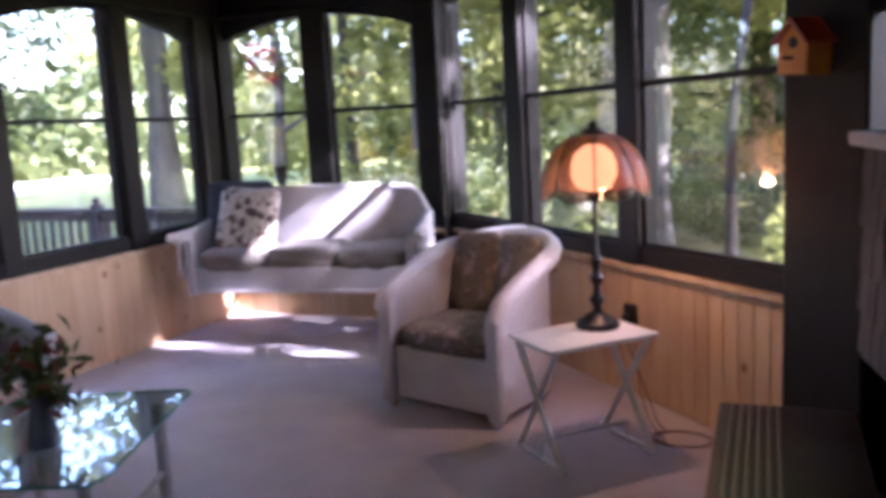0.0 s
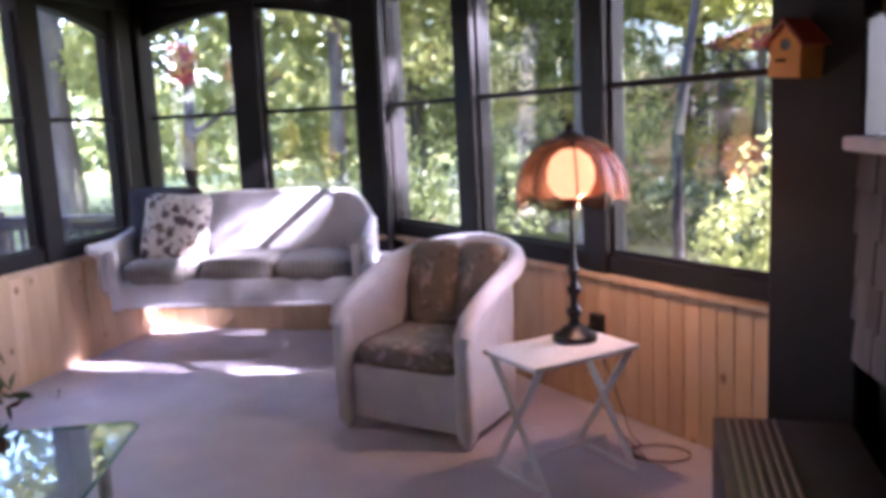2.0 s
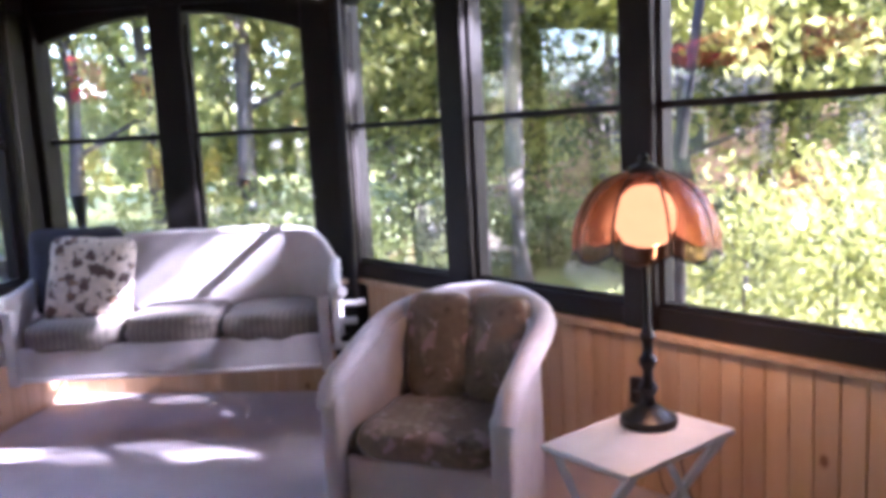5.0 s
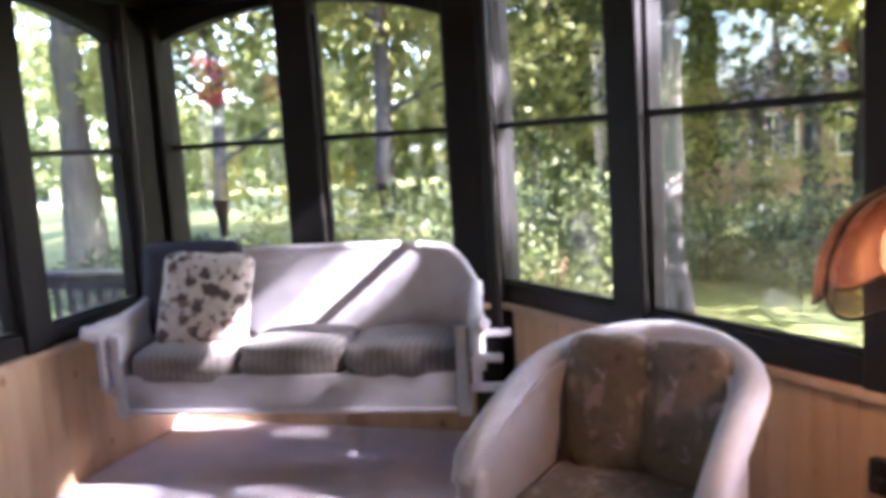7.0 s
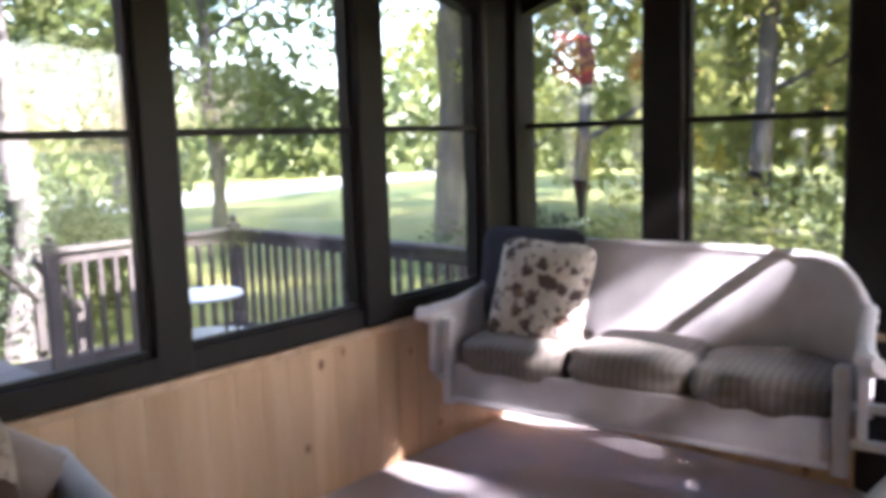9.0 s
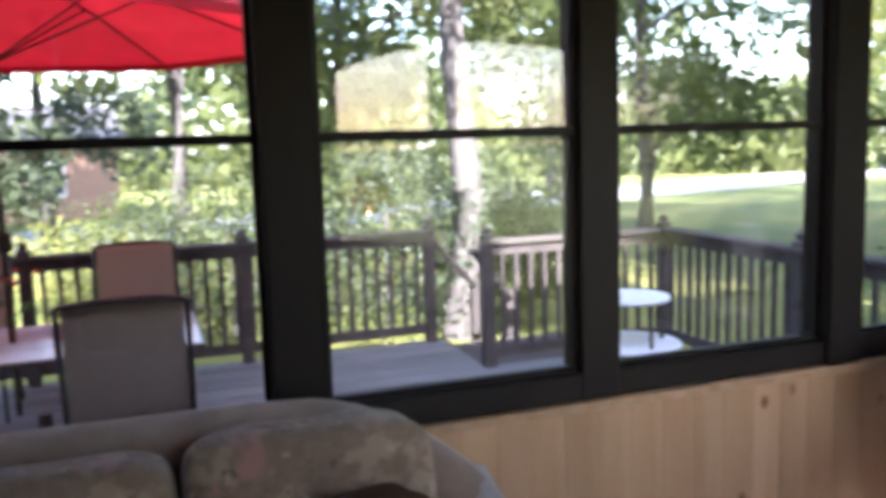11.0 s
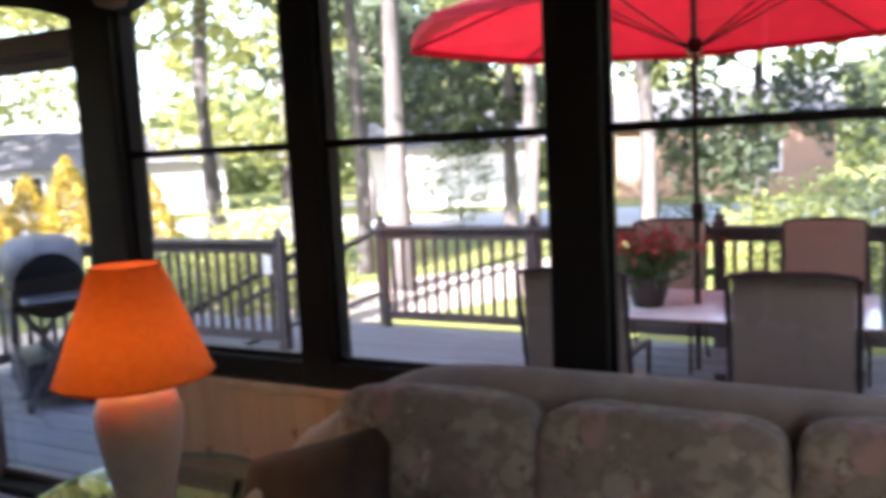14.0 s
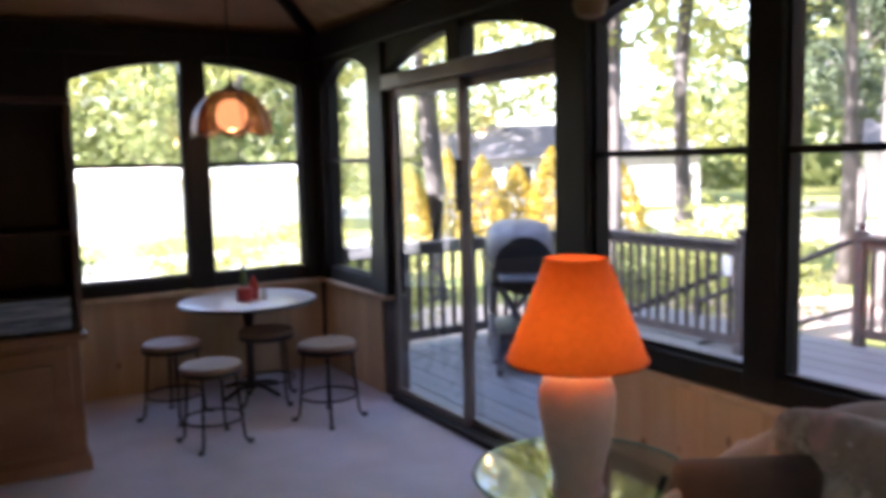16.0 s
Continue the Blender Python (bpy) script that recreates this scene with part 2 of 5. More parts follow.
def window_wall(name, label, p0, p1, panes, pairs, boards, openings=(), glass=None):
    """A dark-stained window wall: s runs along it, y points into the room. panes: (s0, s1); boards: stretches of wainscot."""
    m = wall_pose(p0, p1)
    length = (Vector(p1) - Vector(p0)).length
    wall = thing(name, m, label, "wall", kind="structure")
    for a, b in boards:
        part("core", box(B(), (a, -0.10, -0.3), (b, 0.006, Z_CAP)), M_RAIL, wall)
        part("cap", box(B(), (a, -0.02, Z_CAP - 0.022), (b, 0.075, Z_CAP + 0.012), 0.006), M_CAP, wall, "pale pine cap board")
        part("sill_rail", box(B(), (a, -0.09, Z_CAP + 0.012), (b, 0.045, Z_SILL), 0.006), M_DARK, wall)
    cuts = sorted(panes)
    edges = [0.0] + [k for p in sorted(list(panes) + list(openings)) for k in p] + [length]
    for a, b in zip(edges[0::2], edges[1::2]):
        if b - a > 0.02:
            deep = 0.07 if b - a > 0.17 else 0.05
            low = Z_CAP + 0.012 if any(p <= (a + b) / 2 <= q for p, q in boards) else 0.0
            part("post", box(B(), (a, -0.09, low), (b, deep, Z_BEAM), 0.008), M_DARK, wall)
    for a, b in pairs:
        inner = [p for p in cuts if p[0] >= a - 0.01 and p[1] <= b + 0.01]
        for c, d in inner:
            bm = B()
            n = 12
            rows = []
            for i in range(n + 1):
                s = c + (d - c) * i / n
                z = arch_z(s, a, b)
                rows.append([bm.verts.new(k) for k in ((s, 0.04, z), (s, 0.04, Z_BEAM), (s, -0.06, Z_BEAM), (s, -0.06, z))])
            for u, v in zip(rows, rows[1:]):
                for j in range(4):
                    bm.faces.new((u[j], u[(j + 1) % 4], v[(j + 1) % 4], v[j]))
            part("arched_header", bm, M_DARK, wall)
    part("beam", box(B(), (0, -0.12, Z_BEAM - 0.20), (length, 0.085, Z_BEAM), 0.008), M_DARK, wall)
    for c, d in cuts:
        WINDOWS[0] += 1
        w = thing("window_%d" % WINDOWS[0], m, "two-light window in dark-stained timber with a slim glazing bar", "window", kind="structure")
        bm = B()
        for lo, hi in (((c, -0.02, Z_SILL), (c + 0.018, 0.02, 2.42)), ((d - 0.018, -0.02, Z_SILL), (d, 0.02, 2.42)),
                       ((c, -0.02, Z_SILL), (d, 0.02, Z_SILL + 0.02))):
            box(bm, lo, hi, 0.003)
        part("window_frame", bm, M_DARK, w)
        part("glazing_bar", box(B(), (c, -0.022, Z_BAR - 0.016), (d, 0.026, Z_BAR + 0.016), 0.004), M_DARK, w)
        for z0, z1 in ((Z_SILL, Z_BAR), (Z_BAR, 2.52)):
            pn = part("pane", box(B(), (c + 0.004, -0.004, z0), (d - 0.004, 0.0, z1)), glass or M_GLASS, w, smooth=False)
            pn.visible_shadow = False
    return wall, m


def ys(y):
    return SY - y


WEST = [(ys(4.375), ys(3.62)), (ys(3.44), ys(2.50)), (ys(2.34), ys(1.43)), (ys(1.25), ys(0.35)), (ys(0.16), ys(-0.76)),
        (ys(-0.92), ys(-1.82))]
DOOR_A, DOOR_B = ys(-2.06), ys(-3.97)
SIDE = (ys(-4.22), ys(-5.07))
END = (ys(TY))
wall_west, M_W = window_wall("wall_west", "window wall of dark timber over knotty pine wainscot", (WX, SY), (WX, TY),
                             WEST + [SIDE], [(WEST[0][0], WEST[1][1]), (WEST[2][0], WEST[3][1]), (WEST[4][0], WEST[5][1]), SIDE],
                             [(0, DOOR_A - 0.02), (DOOR_B + 0.02, END)], [(DOOR_A, DOOR_B)])

TX1 = 2.6
wall_south, M_T = window_wall("wall_south", "window wall of dark timber over knotty pine wainscot", (WX, TY), (TX1, TY),
                              [(0.19, 0.95), (1.13, 1.92)], [(0.19, 1.92)], [(0, TX1 - WX)])
wall_northeast, M_R = window_wall("wall_northeast", "slanting window wall of dark timber over pine wainscot", R0, R1,
                                  [(0.20, 1.19), (1.36, 2.37), (2.57, 3.50)], [(0.20, 2.37), (2.57, 3.9)], [(0.1, 3.5)], glass=M_GLASS_NE)
wall_north, M_S = window_wall("wall_north", "window wall of dark timber over knotty pine wainscot", (-0.56, SY), (WX, SY),
                              [(0.28, 1.05), (1.27, 2.08)], [(0.28, 2.08)], [(0, 2.15)], glass=M_GLASS_N)
part("corner_post", box(B(), (-0.12, -0.12, 0), (0.11, 0.11, Z_BEAM), 0.01), M_DARK, wall_north).matrix_local = pose(0.10, -0.05, 0, 0, 0, -22)
part("end_post", box(B(), (-0.20, -0.10, 0), (0.20, 0.09, Z_BEAM), 0.012), M_DARK, wall_northeast)
part("corner_post", box(B(), (-0.08, -0.08, Z_CAP + 0.012), (0.12, 0.12, Z_BEAM), 0.01), M_DARK, wall_west)


def wainscot(wall, stretches, w=0.098, groove=0.005):
    """Tongue-and-groove boards, each a piece of its own, sharing one mesh."""
    bm = B()
    gap = 0.0015 if groove > 0.003 else 0.0004
    box(bm, (gap, 0, 0), (w - gap, 0.018, Z_CAP - 0.022), groove)
    me = bpy.data.meshes.new("board")
    bm.to_mesh(me)
    bm.free()
    me.materials.append(M_PINE)
    for a, b in stretches:
        n = max(1, round((b - a) / w))
        for i in range(n):
            o = new("board", me)
            o.parent = wall
            o.matrix_local = Matrix.Translation((a + i * (b - a) / n, 0.006, 0.002)) @ Matrix.Diagonal(((b - a) / n / w, 1, 1, 1))


# floor, ceiling
bm = B()
FLOOR = [(WX - 0.09, SY + 0.09), (WX - 0.09, TY - 0.09), (TX1, TY - 0.09), (TX1, 2.4), (2.05, 2.4), (-0.5, SY + 0.09)]
lo = [bm.verts.new((x, y, -0.06)) for x, y in FLOOR]
hi = [bm.verts.new((x, y, 0.0)) for x, y in FLOOR]
bm.faces.new(hi)
bm.faces.new(lo[::-1])
for i in range(len(FLOOR)):
    j = (i + 1) % len(FLOOR)
    bm.faces.new((lo[i], lo[j], hi[j], hi[i]))
floor = tagged(obj("floor", bm, M_CARPET, False), "mauve grey short-pile carpet over the whole room", "floor", kind="structure")

bm = B()
RIDGE = [(-0.3, 2.0, 4.0), (-0.3, -2.9, 4.0)]
top = [bm.verts.new((x, y, Z_BEAM)) for x, y in FLOOR]
ra, rb = (bm.verts.new(p) for p in RIDGE)
for f in ((top[0], top[1], rb, ra), (top[1], top[2], rb), (top[2], top[3], ra, rb), (top[3], top[4], ra), (top[4], top[5], ra), (top[5], top[0], ra)):
    bm.faces.new(f)
r = bmesh.ops.extrude_face_region(bm, geom=bm.faces[:])
for v in r["geom"]:
    if isinstance(v, bmesh.types.BMVert):
        v.co.z += 0.12
ceiling = tagged(obj("ceiling", bm, M_CEIL, False), "vaulted ceiling of tan boards rising from dark beams", "ceiling", kind="structure")
for p, q in (((WX, TY, Z_BEAM), RIDGE[1]), ((WX, SY, Z_BEAM), RIDGE[0]), ((TX1, TY, Z_BEAM), RIDGE[1])):
    tagged(obj("trim", tube(B(), [Vector(p) - Vector((0, 0, 0.02)), Vector(q) - Vector((0, 0, 0.02))], 0.045, 6), M_DARK), "dark hip rafter under the ceiling boards", "trim", kind="structure")

# house side: a shingled bay, a sill, a raking board and glass above it
M_SHINGLE = mat("grey_shingle", (0.10, 0.097, 0.10), (0.068, 0.065, 0.068), rough=0.8, scale=7, stretch=(1, 1, 0.25), vary=0.2, bump=0.3, bscale=50)
M_HOUSEDARK = mat("house_base", (0.045, 0.043, 0.045), (0.03, 0.03, 0.03), rough=0.85, scale=8)
M_BROWN = mat("brown_board", (0.24, 0.12, 0.06), (0.17, 0.08, 0.04), rough=0.5, scale=5, stretch=(0.2, 1, 1), bump=0.1)
wall_east = thing("wall_east", wall_pose((TX1, TY), (TX1, 0.2)), "dark house wall closing the room", "wall", kind="structure")
part("plaster", box(B(), (0, -0.12, 0), (5.5, 0.0, 4.1)), M_HOUSEDARK, wall_east)
part("return", box(B(), (5.4, 0.0, 0), (5.5, 0.35, 4.0)), M_HOUSEDARK, wall_east)
HOUSE = wall_pose((2.31, 0.28), (2.035, 2.33))
wall_house = thing("wall_house", HOUSE, "grey shingled house bay with a pale sill and raking brown board", "wall", kind="structure")
HL = 2.07
part("base", box(B(), (0, -0.3, 0), (HL, -0.12, 0.63)), M_HOUSEDARK, wall_house)
part("core", box(B(), (0, -0.3, 0.62), (HL, -0.012, 1.43)), M_HOUSEDARK, wall_house)
M_SILL = mat("pale_sill", (0.55, 0.55, 0.56), (0.45, 0.45, 0.46), rough=0.6, scale=9)
part("sill", box(B(), (0.9, -0.26, 1.41), (HL - 0.10, 0.05, 1.462), 0.006), M_SILL, wall_house, "pale weathered window sill")
part("sill", box(B(), (-0.1, -0.22, 1.43), (0.9, 0.03, 1.462), 0.006), M_BROWN, wall_house)
bm = B()
for pts in (((0, 1.462), (1.33, 1.462), (HL + 0.1, 2.11), (HL + 0.1, 2.74), (0, 2.74)),):
    f = [bm.verts.new((s, -0.16, z)) for s, z in pts]
    r = bmesh.ops.extrude_face_region(bm, geom=[bm.faces.new(f)])
    for v in r["geom"]:
        if isinstance(v, bmesh.types.BMVert):
            v.co.y -= 0.06
part("gable_panel", bm, M_BROWN, wall_house)
rk = part("rake_board", box(B(), (0, -0.03, -0.05), (1.15, 0.03, 0.05), 0.006), M_BROWN, wall_house, "raking brown board")
rk.matrix_local = Matrix.Translation((1.24, -0.10, 1.44)) @ Matrix.Rotation(radians(-37.5), 4, "Y")
pn = part("pane", box(B(), (0.7, -0.21, 1.462), (HL, -0.206, 2.4)), M_GLASS, wall_house, smooth=False)
pn.visible_shadow = False


M_KNOB = mat("brushed_knob", (0.5, 0.5, 0.5), rough=0.3, metal=0.8)
loop = thing("extension_cable", HOUSE @ Matrix.Translation((1.32, 0.03, 1.10)), "dark cord looped on a hook on the shingled wall", "cord")
part("cord", tube(B(), [(0.15 * math.cos(a * math.pi / 16), 0.004 * math.sin(a), 0.17 * math.sin(a * math.pi / 16)) for a in range(32)], 0.006, 6, True), M_DARK, loop)
part("hook", box(B(), (-0.05, -0.05, 0.16), (0.05, 0.02, 0.18), 0.003), M_DARK, loop)
gauge = thing("wall_gauge", HOUSE @ Matrix.Translation((0.98, 0.0, 1.20)), "small metal knob beside an orange wooden plaque", "gauge")
part("knob", lathe(B(), [(0.02, 0), (0.025, 0.02), (0.02, 0.035), (0.0, 0.04)], 14), M_KNOB, gauge).matrix_local = pose(0.09, 0.015, 0.10, -90)
part("plaque", box(B(), (-0.05, 0.0, -0.02), (0.02, 0.03, 0.16), 0.004), M_BROWN, gauge)

# ---- furniture ----
M_WICKER = weave_mat("white_wicker", (0.72, 0.71, 0.74), (0.62, 0.61, 0.64))
M_OLIVE = printed_cloth_mat("olive_floral_cloth", (0.20, 0.16, 0.12), (((0.27, 0.24, 0.17), 1.2, 0.44), ((0.40, 0.29, 0.27), 0.9, 0.34), ((0.42, 0.37, 0.38), 1.6, 0.24), ((0.11, 0.09, 0.065), 1.7, 0.24)), 4.6, wob=1.9, soft=0.17)
M_STRIPE = printed_cloth_mat("striped_cloth", (0.27, 0.245, 0.215), (), 6, stripes=((0.18, 0.16, 0.145), 9.0))
M_SOFA = printed_cloth_mat("sofa_floral_cloth", (0.33, 0.265, 0.21), (((0.42, 0.36, 0.28), 1.2, 0.46), ((0.46, 0.29, 0.25), 0.9, 0.34), ((0.52, 0.46, 0.38), 1.5, 0.24), ((0.19, 0.16, 0.11), 1.7, 0.28)), 4.6, wob=1.9, soft=0.17)
M_SOFABACK = mat("sofa_back_cloth", (0.38, 0.315, 0.27), (0.31, 0.25, 0.21), rough=0.9, scale=12, bump=0.2, bscale=220, sheen=0.3)
M_PALECOVER = mat("pale_cover", (0.52, 0.52, 0.53), (0.44, 0.44, 0.46), rough=0.9, scale=10, bump=0.2, bscale=150)
M_LEAFCLOTH = printed_cloth_mat("leaf_print_cloth", (0.72, 0.66, 0.60), (((0.11, 0.075, 0.07), 1.0, 0.38), ((0.24, 0.155, 0.10), 0.8, 0.26), ((0.20, 0.16, 0.15), 1.7, 0.30)), 10.0, wob=0.7)
M_NAVY = mat("dark_cloth", (0.045, 0.045, 0.065), rough=0.9, scale=30, bump=0.2, bscale=200)
M_BROWNCLOTH = mat("brown_cloth", (0.075, 0.045, 0.031), (0.055, 0.032, 0.022), rough=0.9, scale=12, bump=0.2, bscale=160, sheen=0.05)
M_WHITE = mat("white_paint", (0.78, 0.78, 0.78), (0.70, 0.70, 0.70), rough=0.4)
M_BLACK = mat("black_iron", (0.018, 0.016, 0.016), rough=0.4, metal=0.3)
M_TIMBER = mat("honey_wood", (0.31, 0.155, 0.07), (0.22, 0.10, 0.045), rough=0.45, scale=5, stretch=(0.25, 1, 1), bump=0.08)


def wall_strip(bm, path, bottom, tops, thick):
    """An upright band along plan points, with its own height at each."""
    pts = [Vector((p[0], p[1])) for p in path]
    rings = []
    for i, p in enumerate(pts):
        a, b = pts[max(0, i - 1)], pts[min(len(pts) - 1, i + 1)]
        d = (b - a).normalized()
        n = Vector((-d.y, d.x)) * thick / 2
        rings.append([bm.verts.new(c) for c in ((p.x + n.x, p.y + n.y, bottom), (p.x + n.x, p.y + n.y, tops[i]),
                                               (p.x - n.x, p.y - n.y, tops[i]), (p.x - n.x, p.y - n.y, bottom))])
    for u, v in zip(rings, rings[1:]):
        for j in range(4):
            bm.faces.new((u[j], u[(j + 1) % 4], v[(j + 1) % 4], v[j]))
    bm.faces.new(rings[0])
    bm.faces.new(rings[-1][::-1])
    return bm


# porch swing
swing = thing("porch_swing", pose(-1.50, 4.07, 0, 0, 0, 7), "white wicker porch swing hung on chains, with striped cushions", "sofa")
part("apron", box(B(), (-0.83, -0.32, 0.415), (0.83, -0.28, 0.60), 0.012, 2), M_WICKER, swing)
part("apron_bead", tube(B(), [(-0.83, -0.322, 0.425), (0.83, -0.322, 0.425)], 0.014, 8), M_WICKER, swing)
part("seat", box(B(), (-0.83, -0.28, 0.48), (0.83, 0.24, 0.565), 0.01), M_WICKER, swing)
for i in range(3):
    part("seat_cushion", soft_box(B(), (-0.825 + i * 0.55, -0.335 + 0.01 * (i == 1), 0.545), (-0.268 + i * 0.55, 0.23, 0.735 + 0.012 * (i == 1)), 4.2, 10, 0.10, i + 2), M_STRIPE, swing, "grey-brown striped cushion")
bm = B()
path, tops = [], []
for i in range(41):
    u = i / 40
    x = -0.90 + 1.80 * u
    y = 0.27 - 0.13 * abs(2 * u - 1) ** 6 + 0.02
    path.append((x, y))
    e = abs(2 * u - 1)
    tops.append(1.130 - 0.02 * e ** 2 - 0.24 * max(0, (e - 0.74) / 0.26) ** 2.4)
wall_strip(bm, path, 0.47, tops, 0.045)
part("backrest", bm, M_WICKER, swing)
part("back_rim", tube(B(), [(p[0], p[1], t) for p, t in zip(path, tops)], 0.026, 8), M_WICKER, swing)
for sx in (-1, 1):
    path = [(sx * (0.88 + 0.06 * (k / 12) ** 2), 0.16 - 0.50 * k / 12) for k in range(13)]
    tops = [0.93 - 0.10 * (k / 12) ** 0.7 for k in range(13)]
    part("arm", wall_strip(B(), path, 0.55, tops, 0.035), M_WICKER, swing)
    part("arm_rest", tube(B(), [(p[0] + sx * 0.012, p[1], t) for p, t in zip(path, tops)] + [(sx * 0.99, -0.385, 0.845)], [0.03] * 9 + [0.036, 0.042, 0.046, 0.046, 0.03], 8), M_WICKER, swing)
    part("front_post", box(B(), (sx * 0.865 - 0.03, -0.325, 0.39), (sx * 0.865 + 0.03, -0.265, 0.81), 0.008), M_WICKER, swing)
    for z in (0.505, 0.645):
        end = 1.05 if sx > 0 else 0.95
        part("rail", box(B(), (min(sx * 0.87, sx * end), -0.315, z), (max(sx * 0.87, sx * end), -0.275, z + 0.035), 0.006), M_WICKER, swing)
for sx in (-1, 1):
    x = 1.0 if sx > 0 else -0.94
    part("rail", box(B(), (min(sx * 0.90, sx * 1.05), 0.18, 0.645), (max(sx * 0.90, sx * 1.05), 0.22, 0.68), 0.006), M_WICKER, swing)
    part("chain", tube(B(), [(x, 0.20, 0.67), (x, 0.22, 1.9), (x, 0.23, 2.86)], 0.012 if sx > 0 else 0.008, 6), M_BLACK, swing, "dark hanging chain")


def pillow(name, m, w, h, d, material, label):
    bm = B()

    def pinch(q):
        k = (abs(q.x) / (w / 2)) ** 2 * (abs(q.z) / (h / 2)) ** 2
        f = 1 - 0.85 * max((abs(q.x) / (w / 2)) ** 5, (abs(q.z) / (h / 2)) ** 5) * 0.95
        return Vector((q.x * (1 + 0.04 * k), q.y * max(0.12, f), q.z * (1 + 0.04 * k)))
    soft_box(bm, (-w / 2, -d / 2, 0), (w / 2, d / 2, h), 7, 10, 0.02, 3, pinch)
    o = obj(name, bm, material)
    o.matrix_world = m
    return tagged(o, label, "pillow")


pillow("throw_pillow", pose(-1.99, 3.88, 0.700, -20, 3, 6), 0.49, 0.49, 0.17, M_LEAFCLOTH, "cream throw pillow with brown leaf print on the swing")
pillow("dark_pillow", pose(-2.15, 4.06, 0.722, -14, 0, 9), 0.56, 0.50, 0.14, M_NAVY, "plain dark navy pillow behind the printed one")

# tub armchair
armchair = thing("armchair", pose(0.19, 3.01, 0, 0, 0, -18) @ Matrix.Diagonal((0.94, 0.97, 0.985, 1)), "white wicker tub armchair with olive floral cushions", "chair")
path, tops, rim = [], [], []
N = 40
for i in range(N + 1):
    u = i / N
    e = abs(2 * u - 1)
    if e > 0.55:
        k = (e - 0.55) / 0.45
        x, y = 0.375 + 0.02 * k, 0.02 - 0.42 * k
    else:
        a = math.pi / 2 * e / 0.55
        x, y = 0.375 * math.sin(a), 0.02 + 0.40 * math.cos(a)
    sx = -1 if u < 0.5 else 1
    path.append((sx * x, y))
    z = 0.615 + 0.29 * max(0.0, 1 - e ** 1.5) ** 0.85
    tops.append(z)
    fl = 1 + 0.10 * (1 - e)
    rim.append((sx * x * (1.06 + 0.10 * (1 - e)), y * 1.07 + 0.02, z - 0.005 - (0.05 * ((e - 0.93) / 0.07) ** 2 if e > 0.93 else 0)))
part("shell", wall_strip(B(), path, 0.06, tops, 0.06), M_WICKER, armchair)
bm = tube(B(), rim, [0.058 if 0 < i < N else 0.045 for i in range(N + 1)], 10)
part("rolled_rim", bm, M_WICKER, armchair, "thick rolled wicker rim")
part("front_panel", box(B(), (-0.35, -0.385, 0.06), (0.35, -0.345, 0.355), 0.008), M_WICKER, armchair)
for sx in (-1, 1):
    part("arm_front", box(B(), (sx * 0.40 - 0.048, -0.425, 0.03), (sx * 0.40 + 0.048, -0.345, 0.61), 0.03, 3), M_WICKER, armchair)
    for y in (-0.385, 0.28):
        part("foot", cyl(B(), (sx * (0.39 if y < 0 else 0.25), y, 0), (sx * (0.39 if y < 0 else 0.25), y, 0.08), 0.024, 0.03, 10), M_WICKER, armchair)
part("seat_cushion", soft_box(B(), (-0.335, -0.40, 0.34), (0.335, 0.30, 0.485), 6, 9, 0.05, 4), M_OLIVE, armchair)


def tufted(q):
    for tx in (-0.13, 0.13):
        for tz in (-0.09, 0.1):
            k = math.exp(-((q.x - tx) ** 2 + (q.z - tz) ** 2) / 0.004)
            q = Vector((q.x, q.y * (1 - 0.45 * k), q.z))
    return q


for sx in (-1, 1):
    bc = part("back_cushion", soft_box(B(), (-0.165, -0.08, -0.25), (0.165, 0.08, 0.25), 4.5, 10, 0.06, 7 + sx, tufted), M_OLIVE, armchair, "olive floral back cushion")
    bc.matrix_local = pose(sx * 0.15, 0.21, 0.695, -14, 0, sx * -12)

# floral sofa by the west windows
sofa = thing("sofa", pose(-2.20, 0.62, 0, 0, 0, 90), "camel-backed floral sofa with three tufted back cushions", "sofa")
part("base", box(B(), (-1.02, -0.50, 0.06), (1.02, 0.34, 0.30), 0.03, 2), M_SOFABACK, sofa)
path, tops = [], []
for i in range(45):
    u = 2 * i / 44 - 1
    e = abs(u)
    path.append((u * 1.09, 0.16 - 0.22 * e ** 5))
    tops.append(0.935 - 0.015 * e * e - 0.20 * max(0, (e - 0.62) / 0.38) ** 1.8)
part("backrest", wall_strip(B(), path, 0.2, tops, 0.16), M_SOFABACK, sofa)
part("back_roll", tube(B(), [(p[0], p[1], t - 0.02) for p, t in zip(path, tops)], 0.095, 12), M_SOFABACK, sofa, "rounded tan top of the sofa back")
for sx in (-1, 1):
    path, tops = [], []
    for k in range(13):
        path.append((sx * (1.10 + 0.015 * math.sin(k / 12 * math.pi)), -0.02 - 0.50 * k / 12))
        tops.append(0.77 - 0.17 * (k / 12) ** 0.8)
    part("arm", wall_strip(B(), path, 0.06, tops, 0.06), M_PALECOVER if sx > 0 else M_SOFABACK, sofa)
    part("arm_rim", tube(B(), [(p[0], p[1], t) for p, t in zip(path, tops)], 0.05, 10), M_PALECOVER if sx > 0 else M_SOFABACK, sofa)
